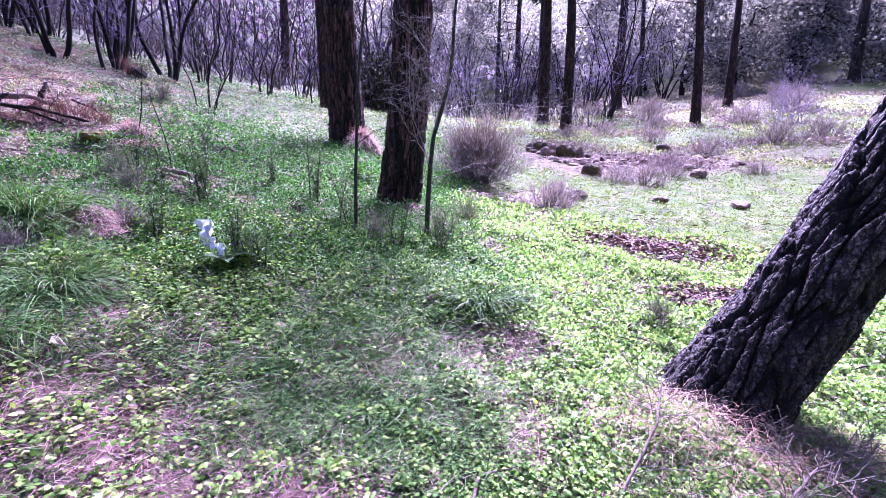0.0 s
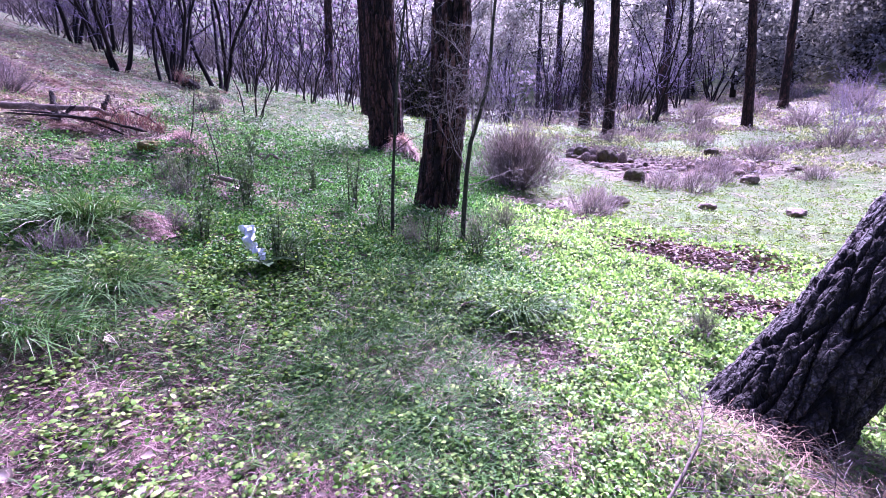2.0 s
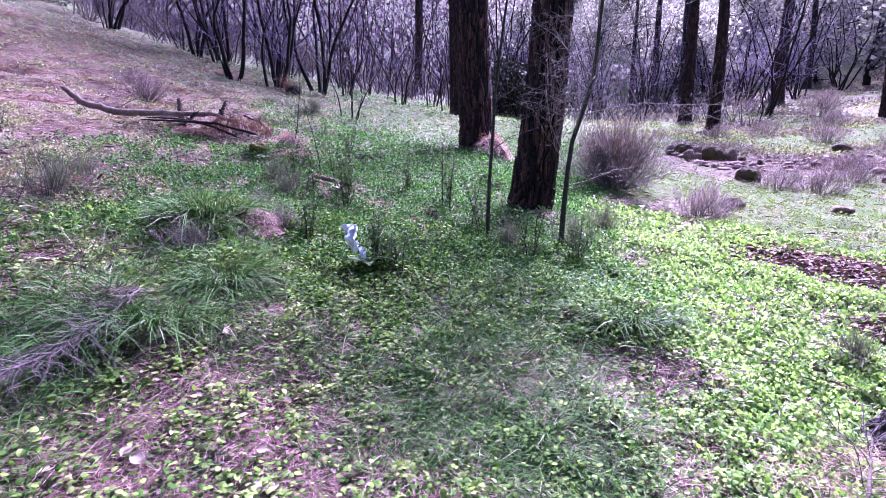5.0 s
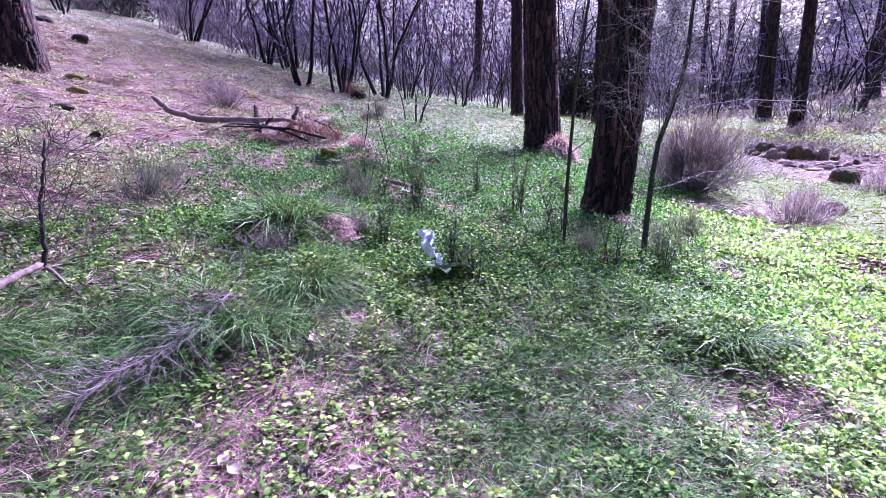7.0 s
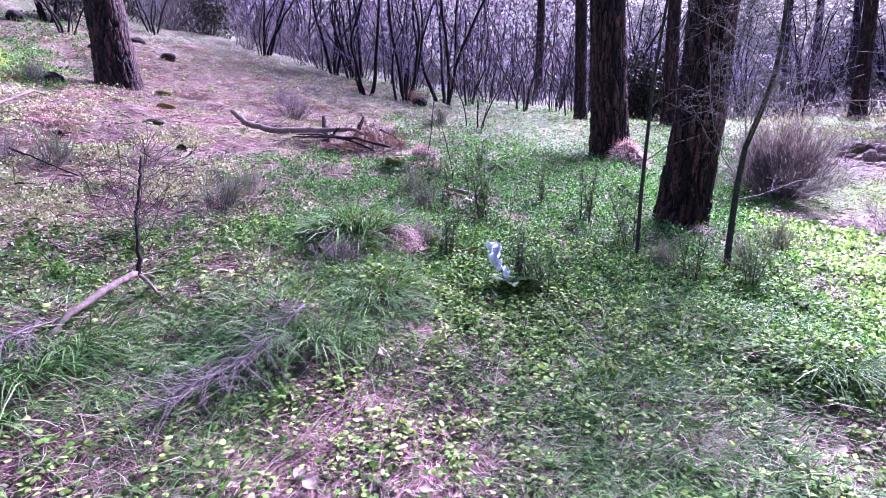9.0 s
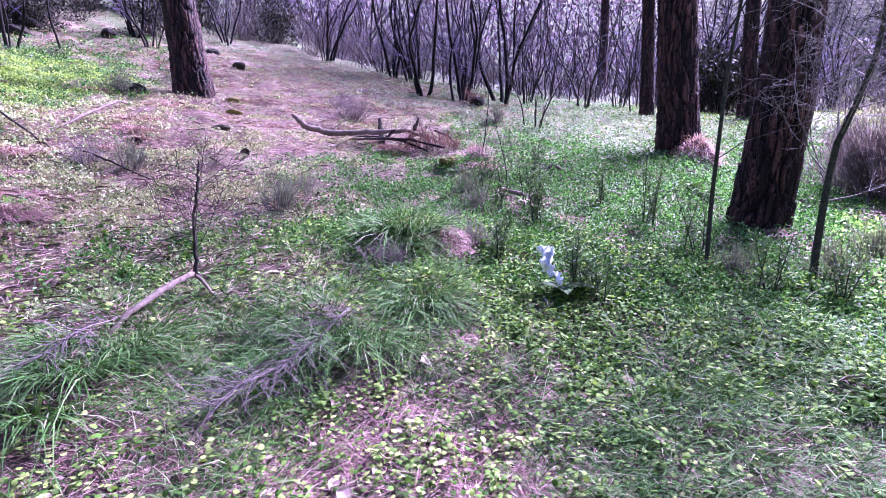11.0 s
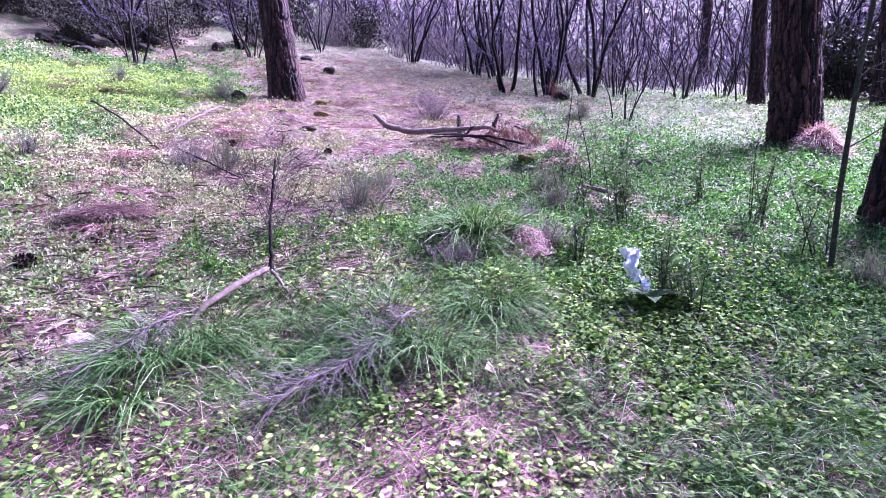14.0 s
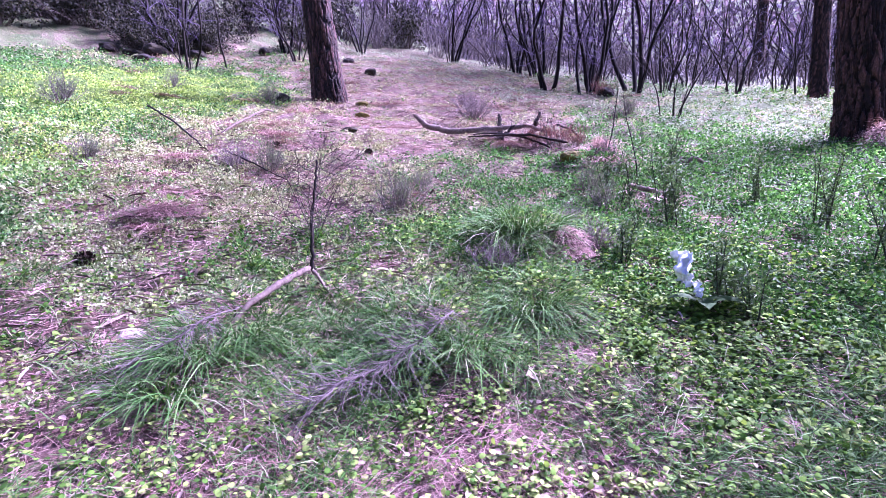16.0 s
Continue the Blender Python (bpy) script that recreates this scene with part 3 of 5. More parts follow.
pine(10.44, 29.24, 0.58, 13.0, (0.02, 0.0), 1, 13, (8, 2.4, 50), True, 4)
pine(15.01, 37.17, 0.4, 12.0, (0.0, 0.0), 1, 14, (8, 2.4, 30), False, 2)
pine(11.08, 21.16, 0.38, 11.0, (-0.01, 0.0), 2, 15, (7, 2.0, 40), True, 4)
pine(15.28, 26.03, 0.42, 12.0, (0.07, 0.0), 1, 16, (7, 2.0, 40), True, 3)
pine(24.0, 28.5, 0.55, 12.0, (0.08, 0.0), 1, 17, (7, 2.0, 40), False, 2)
pine(31.5, 43.0, 0.7, 14.0, (0.0, 0.0), 1, 18, (9, 2.6, 40), True, 2)


# ---- the wood behind: evergreens, thicket ----
def evergreen(seed, height, radius, low, count, size):
    """A bushy evergreen: a forked trunk and a crown of leaf clumps round the ends of its limbs."""
    rng = np.random.default_rng(seed)
    tree = new("evergreen_tree")
    trunk = wander(rng, (0, 0, -0.3), (0.05, 0.05, 1), height * 0.8, 9, 0.06, 0.03)
    build("trunk", *tubes([(trunk, np.linspace(0.16, 0.04, 9))], 8), M_STEM, tree, smooth=True)
    ends, lines = [], []
    for _ in range(30):
        f = rng.uniform(low, 1)
        c = trunk[int(f * 8)]
        ang = rng.uniform(0, 6.28)
        reach = radius * (1 - 0.55 * abs(f - 0.45)) * rng.uniform(0.45, 1.05)
        end = c + [math.cos(ang) * reach, math.sin(ang) * reach, rng.uniform(-0.2, 0.25) * height * 0.5]
        lines.append((np.linspace(c, end, 4) + rng.normal(0, 0.05, (4, 3)), np.linspace(0.06, 0.015, 4)))
        ends += [end, 0.5 * (end + c)]
    tagged(build("limb_growth", *tubes(lines, 4), M_STEM, tree, smooth=True), kind="stuff")
    ends = np.array(ends)
    pick = rng.integers(0, len(ends), count)
    off = rng.normal(0, 1, (count, 3))
    off /= np.linalg.norm(off, axis=1, keepdims=True)
    at = ends[pick] + off * (rng.uniform(0.15, 1, (count, 1)) ** 0.5) * radius * 0.36 * [1, 1, 0.7]
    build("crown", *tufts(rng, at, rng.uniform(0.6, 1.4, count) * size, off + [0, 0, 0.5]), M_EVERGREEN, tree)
    return tagged(tree, "bushy evergreen tree in the far wood, tinted lilac for haze", "tree", "evergreens of the far wood")


def spread_copies(first, places, seed, lo=0.8, hi=1.25):
    """The first things go to the first places, copies to the others."""
    rng = np.random.default_rng(seed)
    for n, (x, y) in enumerate(places):
        k = rng.uniform(lo, hi)
        m = Matrix.Translation(spot(x, y, 0.03)) @ Matrix.Rotation(rng.uniform(0, 6.28), 4, "Z") @ Matrix.Scale(k, 4)
        if n < len(first):
            first[n].matrix_basis = m
        else:
            ob = copy_thing(first[n % len(first)], m)
            ob.matrix_basis = m


def fan(seed, count, az, dist, apart):
    """Places in plan, spread between two bearings (degrees to the left of +y) and two distances."""
    rng = np.random.default_rng(seed)
    out = []
    for _ in range(count * 30):
        a, d = radians(rng.uniform(*az)), math.sqrt(rng.uniform(dist[0] ** 2, dist[1] ** 2))
        p = (-0.3 - math.sin(a) * d, 0.3 + math.cos(a) * d)
        if all(math.hypot(p[0] - q[0], p[1] - q[1]) > apart for q in out):
            out.append(p)
        if len(out) == count:
            break
    return out


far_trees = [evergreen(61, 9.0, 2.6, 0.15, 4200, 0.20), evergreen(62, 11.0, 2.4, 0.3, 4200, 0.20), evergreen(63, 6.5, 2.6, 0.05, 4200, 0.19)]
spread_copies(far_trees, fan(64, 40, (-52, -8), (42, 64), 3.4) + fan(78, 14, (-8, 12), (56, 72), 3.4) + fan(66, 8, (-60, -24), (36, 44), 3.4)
              # added behind the camera, never in view: these block low sky light
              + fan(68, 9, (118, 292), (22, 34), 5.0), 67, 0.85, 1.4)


# twig colour lifted to pale violet, which carries the haze of distance
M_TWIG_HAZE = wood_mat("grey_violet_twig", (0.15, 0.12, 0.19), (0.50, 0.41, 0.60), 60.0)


def bare_shrub(seed, height, stems, bark=M_STEM, thick=1.0, dense=9, twig=None, bend=0.16, splay=0.2):
    """Several crooked dark stems from one foot, with fine bare twigs."""
    rng = np.random.default_rng(seed)
    bush = new("bare_shrub")
    fine = []
    for _ in range(stems):
        ang = rng.uniform(0, 6.28)
        line = wander(rng, (0.10 * math.cos(ang), 0.10 * math.sin(ang), -0.1), (splay * math.cos(ang), splay * math.sin(ang), 1), height * rng.uniform(0.6, 1), 13, bend, 0.05)
        r = rng.uniform(0.011, 0.028) * thick
        build("stem", *tubes([(line, np.linspace(r, r * 0.3, 13))], 6), bark, bush, smooth=True)
        fine += branch_out(rng, line, r * 0.7 / thick**0.4, 0.004, dense, 0.36, 2, 0.8, 0.03, 0.24, 0.22)[1:]
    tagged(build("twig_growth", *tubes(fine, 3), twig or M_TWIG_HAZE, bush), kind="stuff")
    return tagged(bush, "leafless many-stemmed shrub with dark crooked stems", "shrub", "bare thicket on the slope")


# darker copy of the violet twig: the thicket's shade is in its colour
M_TWIG_SHADE = wood_mat("shaded_violet_twig", (0.03, 0.023, 0.043), (0.205, 0.16, 0.28), 60.0)
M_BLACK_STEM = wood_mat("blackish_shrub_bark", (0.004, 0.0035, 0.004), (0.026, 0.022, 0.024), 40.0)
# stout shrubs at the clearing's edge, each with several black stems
stout = [bare_shrub(171, 4.0, 5, M_BLACK_STEM, 2.0, 10, M_TWIG_SHADE, 0.13, 0.25), bare_shrub(172, 3.6, 4, M_BLACK_STEM, 1.9, 10, M_TWIG_SHADE, 0.13, 0.2), bare_shrub(173, 3.4, 5, M_BLACK_STEM, 1.6, 9, M_TWIG_SHADE, 0.14, 0.28)]
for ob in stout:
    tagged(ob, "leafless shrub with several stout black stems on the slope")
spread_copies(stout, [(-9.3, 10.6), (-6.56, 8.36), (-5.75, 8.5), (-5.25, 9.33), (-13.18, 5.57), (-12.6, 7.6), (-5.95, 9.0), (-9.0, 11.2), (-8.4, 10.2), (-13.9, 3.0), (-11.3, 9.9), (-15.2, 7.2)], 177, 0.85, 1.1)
thicket = [bare_shrub(71, 3.4, 6, twig=M_TWIG_SHADE), bare_shrub(72, 3.0, 5, twig=M_TWIG_SHADE), bare_shrub(73, 3.8, 7, twig=M_TWIG_SHADE), bare_shrub(74, 2.6, 4, twig=M_TWIG_SHADE)]
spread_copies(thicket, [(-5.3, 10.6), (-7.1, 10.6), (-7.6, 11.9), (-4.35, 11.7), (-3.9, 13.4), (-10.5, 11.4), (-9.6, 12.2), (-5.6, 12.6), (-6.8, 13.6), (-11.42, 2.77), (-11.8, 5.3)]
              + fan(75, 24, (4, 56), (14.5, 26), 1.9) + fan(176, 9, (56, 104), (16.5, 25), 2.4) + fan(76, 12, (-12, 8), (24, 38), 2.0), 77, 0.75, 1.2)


def strew(rng, count, near, far, weight, az=(-64, 114)):
    """Points in plan between two distances from the clearing's middle, kept by their weight."""
    got = []
    total = 0
    while total < count:
        a = np.radians(rng.uniform(*az, 4 * count))
        d = near * (far / near) ** rng.uniform(0, 1, 4 * count)
        x, y = -0.25 - np.sin(a) * d, 0.2 + np.cos(a) * d
        keep = rng.uniform(0, 1, 4 * count) < weight(x, y)
        got.append(np.stack([x[keep], y[keep], d[keep]], 1))
        total += keep.sum()
    return np.concatenate(got)[:count]


def lay(rng, p, lift):
    return np.stack([p[:, 0], p[:, 1], ground_z(p[:, 0], p[:, 1]) + lift], 1)


def undergrowth():
    """Leafless brush between the bare shrubs: a tangle of thin slanting stems."""
    rng = np.random.default_rng(56)
    p = np.concatenate([strew(rng, 6500, 15.5, 32.0, lambda x, y: np.clip(0.4 + 0.8 * waves(x, y, 3.0, 54), 0, 1), (8, 62)), strew(rng, 2400, 17.5, 32.0, lambda x, y: np.clip(0.3 + 0.8 * waves(x, y, 3.0, 54), 0, 1), (62, 104)),
                        strew(rng, 2500, 22.0, 40.0, lambda x, y: np.clip(0.4 + 0.7 * waves(x, y, 4.0, 55), 0, 1), (-20, 12))])
    n = len(p)
    way = np.stack([rng.normal(0, 0.45, n), rng.normal(0, 0.45, n), rng.uniform(0.5, 1.1, n)], 1)
    long = rng.uniform(0.25, 1, n) ** 1.6 * (1.1 + 0.045 * p[:, 2])
    m = leaf_mat("violet_brush_stem", ((0.0, (0.008, 0.007, 0.01)), (0.6, (0.038, 0.031, 0.046)), (1.0, (0.14, 0.115, 0.165))), 0.1)
    ob = build("undergrowth", *blades(rng, lay(rng, p, -0.03), way, long, 0.0016 * p[:, 2], 0.3, 3), m)
    tagged(ob, "grey-violet tangle of leafless undergrowth at the wood's edge", "undergrowth", kind="stuff")


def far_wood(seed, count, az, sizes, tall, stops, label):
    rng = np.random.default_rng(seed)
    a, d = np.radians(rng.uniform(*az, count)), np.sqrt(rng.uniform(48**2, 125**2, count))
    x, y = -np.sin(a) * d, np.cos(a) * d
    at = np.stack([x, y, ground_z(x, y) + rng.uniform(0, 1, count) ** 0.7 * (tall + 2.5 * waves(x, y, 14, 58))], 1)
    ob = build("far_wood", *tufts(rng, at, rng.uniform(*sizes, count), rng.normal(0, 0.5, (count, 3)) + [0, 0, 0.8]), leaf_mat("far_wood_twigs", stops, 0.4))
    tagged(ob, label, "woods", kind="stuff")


undergrowth()
# the far side's pale violet has aerial haze in the colour
far_wood(57, 32000, (-66, 5), (0.25, 0.7), 3.5, ((0.0, (0.03, 0.028, 0.036)), (0.5, (0.23, 0.195, 0.29)), (1.0, (0.56, 0.48, 0.66))), "bare wood on the valley's far side, tinted violet for haze")
# same wood in a darker tone, shade over the slope put into the colour
far_wood(59, 44000, (3, 118), (0.35, 0.9), 5.0, ((0.0, (0.010, 0.008, 0.015)), (0.6, (0.06, 0.046, 0.088)), (1.0, (0.21, 0.165, 0.30))), "violet bare wood above the slope, darkened for shade")
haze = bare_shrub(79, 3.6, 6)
tagged(haze, "tall leafless tree with fine twigs tinted pale for haze", "tree", "bare trees of the far wood")
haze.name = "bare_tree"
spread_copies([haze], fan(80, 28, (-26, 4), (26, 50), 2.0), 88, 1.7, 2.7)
dusk = bare_shrub(89, 3.6, 6, dense=7, twig=M_TWIG_SHADE)
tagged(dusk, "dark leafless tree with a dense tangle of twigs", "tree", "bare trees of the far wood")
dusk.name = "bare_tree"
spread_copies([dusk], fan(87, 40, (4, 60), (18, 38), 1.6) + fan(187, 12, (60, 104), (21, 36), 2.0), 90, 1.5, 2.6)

# ---- shrubs ----
def heath(name, seed, radius, height, sprigs, material, label, group, leaf=0.02, woody=0.5):
    """A dense low bush: stems that fan out from one foot and end in fine sprigs."""
    rng = np.random.default_rng(seed)
    bush = new(name)
    lines, ends = [], []
    for _ in range(sprigs):
        ang, tilt = rng.uniform(0, 6.28), min(1.35, abs(rng.normal(0, 0.75)))
        way = np.array([math.cos(ang) * math.sin(tilt) * radius / height * 1.3, math.sin(ang) * math.sin(tilt) * radius / height * 1.3, math.cos(tilt)])
        foot = np.array([math.cos(ang), math.sin(ang), 0]) * radius * 0.22 * rng.uniform(0, 1) + [0, 0, -0.03]
        line = wander(rng, foot, way, height * rng.uniform(0.65, 1.1), 6, 0.09, 0.03)
        lines += branch_out(rng, line, 0.0045 * (1 + radius), 0.0012 * (1 + radius), 5, 0.4, 1, 0.5, 0.05, 0.12, 0.3)
    for p, _ in lines[1:]:
        ends.append(p[2:])
    tagged(build("stem_growth", *tubes(lines, 3), M_TWIG if woody > 0.4 else M_TWIG_DARK, bush), kind="stuff")
    at = np.concatenate(ends)
    at = np.repeat(at, 3, 0) + rng.normal(0, leaf * 0.6, (len(at) * 3, 3))
    if woody > 0.4:  # broom-like sprigs
        way = np.stack([at[:, 0], at[:, 1], 0.9 + 0 * at[:, 0]], 1) + rng.normal(0, 0.28, (len(at), 3))
        shapes = blades(rng, at, way, rng.uniform(0.5, 1.3, len(at)) * leaf * 3.0, leaf * 0.16 + 0.001, 0.1, 1)
    else:
        shapes = tufts(rng, at, rng.uniform(0.5, 1.3, len(at)) * leaf, np.tile([0, 0, 0.8], (len(at), 1)))
    tagged(build("foliage", *shapes, material, bush), kind="stuff")
    return tagged(bush, label, "shrub", group)


def put(ob, x, y, turn=0.0, scale=1.0, sink=0.01):
    ob.matrix_basis = Matrix.Translation(spot(x, y, sink)) @ Matrix.Rotation(radians(turn), 4, "Z") @ Matrix.Scale(scale, 4)
    return ob


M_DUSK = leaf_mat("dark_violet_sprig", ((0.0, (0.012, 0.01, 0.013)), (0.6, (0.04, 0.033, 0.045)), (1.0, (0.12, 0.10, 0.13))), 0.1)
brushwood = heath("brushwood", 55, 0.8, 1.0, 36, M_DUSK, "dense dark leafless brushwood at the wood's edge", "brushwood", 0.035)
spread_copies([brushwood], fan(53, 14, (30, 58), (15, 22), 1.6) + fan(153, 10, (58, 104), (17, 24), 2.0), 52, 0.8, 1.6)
put(heath("heather_bush", 81, 0.58, 0.78, 240, M_HEATH_DARK, "rounded grey-brown heather bush behind the leaning stout pine", "heath shrubs", 0.03), 0.45, 6.3)
low_heath = put(heath("low_heath", 82, 0.65, 0.42, 34, M_HEATH, "low spreading grey-brown heath beside mossy stones", "heath shrubs", 0.035), 3.5, 8.3)
for hx, hy, ht, hs in ((2.95, 8.2, 60, 0.8), (1.15, 5.2, 20, 0.75), (1.4, 5.7, 130, 0.6), (4.6, 9.6, 70, 0.9), (9.8, 14.2, 10, 1.7), (11.6, 14.6, 90, 1.6), (7.0, 12.8, 40, 1.2),
                       (6.8, 15.6, 100, 1.3), (5.1, 10.9, 20, 0.9), (6.6, 9.9, 200, 0.8), (8.5, 19.5, 10, 1.6), (12.5, 20.0, 50, 1.8), (5.9, 17.5, 80, 1.2), (4.2, 16.4, 0, 1.1)):
    put(copy_thing(low_heath, Matrix()), hx, hy, ht, hs)
sage = put(heath("grey_shrub", 83, 0.26, 0.32, 32, M_SHRUB, "wispy grey-green low shrub on the litter", "wispy shrubs", 0.016), -3.0, 2.12)
for hx, hy, ht, hs in ((-4.25, 1.75, 50, 0.9), (-7.9, 0.55, 80, 1.3), (-9.1, 2.0, 20, 0.9), (-7.5, 3.0, 140, 1.0), (-3.2, 2.5, 70, 0.6), (-5.2, 0.6, 40, 0.8), (0.0, 3.5, 120, 0.8), (1.2, 2.52, 10, 0.55),
                       (-0.45, 3.2, 60, 0.7), (-4.0, 6.9, 30, 1.0), (-2.1, 3.2, 90, 0.7), (-2.4, 3.5, 10, 0.8), (0.2, 4.1, 200, 0.9)):
    put(copy_thing(sage, Matrix()), hx, hy, ht, hs)
brush = put(heath("dry_bush", 84, 0.36, 0.4, 50, M_HEATH, "small dry bush of grey leafless twigs", "heath shrubs", 0.012), -5.15, 4.9)
for hx, hy, ht, hs in ((-1.75, 2.55, 40, 0.45), (-2.05, 2.75, 90, 0.4), (-2.7, 4.2, 10, 0.5), (-1.95, 2.0, 75, 0.5), (-4.5, 1.55, 140, 0.6), (-5.9, 5.4, 30, 0.8)):
    put(copy_thing(brush, Matrix()), hx, hy, ht, hs)
violet = bare_shrub(85, 2.9, 9, M_TWIG_HAZE, 0.5, 11)
tagged(violet, "pale leafless shrub with a dense haze of twigs", "shrub")
put(violet, 11.6, 16.8, 30, 1.0)
put(copy_thing(violet, Matrix()), 13.2, 18.0, 120, 1.1)


# leaf colour taken down to near black for the shade inside the bushes
M_SHADED_GREEN = leaf_mat("shaded_evergreen_leaf", ((0.0, (0.003, 0.004, 0.003)), (0.8, (0.014, 0.018, 0.009)), (1.0, (0.05, 0.05, 0.018))), 0.08)
dark_bush = heath("dark_bush", 86, 0.9, 1.1, 60, M_SHADED_GREEN, "dense evergreen bush over the outcrop, darkened for shade", "dark bushes", 0.07, 0.2)
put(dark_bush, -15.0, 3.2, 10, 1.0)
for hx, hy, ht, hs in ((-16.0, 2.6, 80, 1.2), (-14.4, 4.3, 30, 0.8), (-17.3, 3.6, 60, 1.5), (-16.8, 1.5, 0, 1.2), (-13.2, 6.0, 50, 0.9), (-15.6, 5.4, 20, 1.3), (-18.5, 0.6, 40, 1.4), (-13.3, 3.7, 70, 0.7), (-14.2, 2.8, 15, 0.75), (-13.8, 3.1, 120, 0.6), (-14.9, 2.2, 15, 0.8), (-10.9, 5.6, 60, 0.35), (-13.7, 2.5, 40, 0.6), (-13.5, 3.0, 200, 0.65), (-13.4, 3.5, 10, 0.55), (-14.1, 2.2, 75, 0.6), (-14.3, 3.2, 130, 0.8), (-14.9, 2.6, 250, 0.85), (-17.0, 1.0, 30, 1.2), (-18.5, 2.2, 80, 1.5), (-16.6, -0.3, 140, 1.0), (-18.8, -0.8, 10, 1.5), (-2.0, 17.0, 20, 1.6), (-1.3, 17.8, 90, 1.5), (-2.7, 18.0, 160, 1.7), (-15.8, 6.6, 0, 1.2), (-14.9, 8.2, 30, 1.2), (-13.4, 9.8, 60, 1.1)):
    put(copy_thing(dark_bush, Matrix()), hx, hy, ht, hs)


for hx, hy, ht, hs in ((9.5, 22.5, 30, 1.9), (13.0, 24.0, 100, 2.1), (15.5, 21.5, 10, 2.2), (17.5, 25.0, 60, 2.4), (12.0, 28.0, 0, 2.2), (8.0, 26.0, 45, 1.8), (18.5, 30.5, 80, 2.6)):
    put(copy_thing(low_heath, Matrix()), hx, hy, ht, hs)


# ---- saplings ----
def sapling(name, x, y, height, girth, lean, sides, seed, material, label, reach=0.4, course=None):
    rng = np.random.default_rng(seed)
    tree = new(name)
    tree.location = spot(x, y, 0.03)
    line = wander(rng, (0, 0, 0), (*lean, 1), height, 14, 0.05 if girth < 0.03 else 0.11, 0.03)
    if course:
        hs = np.linspace(0, course[-1][1], 14)
        line = np.stack([np.interp(hs, [c[1] for c in course], [c[0] for c in course]), lean[1] * hs, hs], 1)
    build("stem", *tubes([(line, np.linspace(girth / 2, girth * 0.15, 14))], 8), material, tree, smooth=True)
    for twig in side_branches(rng, line, girth / 2, girth * 0.2, sides, reach, 3 if girth > 0.035 else 2, 0.85, 0.006, 0.22, 0.15, 0.5 if girth > 0.035 else 0.62):
        build("side_branch", *tubes(twig, 4), M_TWIG if girth > 0.035 else M_TWIG_DARK, tree, smooth=True)
    return tagged(tree, label, "sapling", "thin saplings")


sapling("sapling", -0.62, 3.27, 3.4, 0.026, (0.06, 0.02), 5, 91, M_MOSSY, "thin straight greenish sapling in the ground cover", 0.12, ((0, 0), (0.008, 0.41), (0.03, 0.78), (0.05, 1.1), (0.09, 1.44), (0.13, 1.72), (0.26, 2.8)))
sapling("sapling", -0.13, 3.40, 2.7, 0.038, (0.12, 0.05), 22, 92, M_MOSSY, "mossy sapling with long bare crooked side twigs", 0.5,
        ((0, 0), (0.01, 0.25), (0.03, 0.53), (0.05, 0.74), (0.094, 0.88), (0.164, 1.09), (0.197, 1.27), (0.21, 1.52), (0.234, 1.76), (0.34, 2.5)))
twiggy = bare_shrub(174, 1.5, 5, M_STEM, 0.55, 8, M_TWIG, 0.14, 0.35)
put(tagged(twiggy, "small leafless bush with a fan of thin dark twigs", "shrub"), -3.52, 7.13)
sapling("sapling", -2.15, 3.75, 0.75, 0.012, (-0.2, 0.1), 6, 94, M_STEM, "thin bare sapling leaning over the litter", 0.4)
sapling("sapling", -2.7, 4.2, 1.0, 0.012, (0.25, 0.1), 6, 95, M_STEM, "thin bare sapling leaning over the litter", 0.4)
for n, (sx, sy) in enumerate(((-3.3, 12.2), (-3.9, 12.9), (-4.4, 12.4), (-3.6, 14.0), (-4.9, 14.5), (-2.2, 13.3), (-5.2, 13.2), (-11.0, 3.4))):
    sapling("sapling", sx, sy, 3.0, 0.04, (0.05 * math.sin(n), 0.0), 7, 100 + n, M_STEM, "thin dark bare sapling at the thicket's edge", 0.3)


def weed(x, y, height, seed, count=4):
    """Upright weedy stems with narrow leaves."""
    rng = np.random.default_rng(seed)
    ob = new("weed")
    ob.location = spot(x, y, 0.01)
    L, at, out = [], [], []
    for _ in range(count):
        line = wander(rng, rng.normal(0, 0.025, 3) * [1, 1, 0], (rng.normal(0, 0.12), rng.normal(0, 0.12), 1), height * rng.uniform(0.6, 1), 8, 0.05)
        L.append((line, np.linspace(0.0042, 0.0016, 8)))
        for p in line[2:]:
            for _ in range(9):
                at.append(p + rng.normal(0, 0.016, 3))
                out.append([rng.normal(), rng.normal(), 0.8])
    for q in L:
        build("stem", *tubes([q], 4), M_MOSSY, ob, smooth=True)
    build("foliage", *leaves(rng, np.array(at), 0.035, 0.009, facing=np.array(out)), M_WEED, ob)
    tagged(ob, "upright weed with thin stems and narrow grey-green leaves", "weed", "weeds")


for n, (wx, wy, wh) in enumerate(((-1.08, 3.83, 0.62), (-1.0, 3.75, 0.5), (-0.71, 3.38, 0.44), (-2.19, 3.43, 0.42), (-1.67, 3.25, 0.36), (-2.0, 3.3, 0.4), (-1.59, 2.54, 0.3), (-1.83, 3.54, 0.45), (-1.7, 3.3, 0.4), (-1.1, 2.5, 0.32), (-1.0, 2.45, 0.25),
                                  (-2.2, 4.4, 0.4), (-0.3, 3.1, 0.35), (0.0, 3.15, 0.3), (-1.45, 4.0, 0.4))):
    weed(wx, wy, wh, 120 + n)

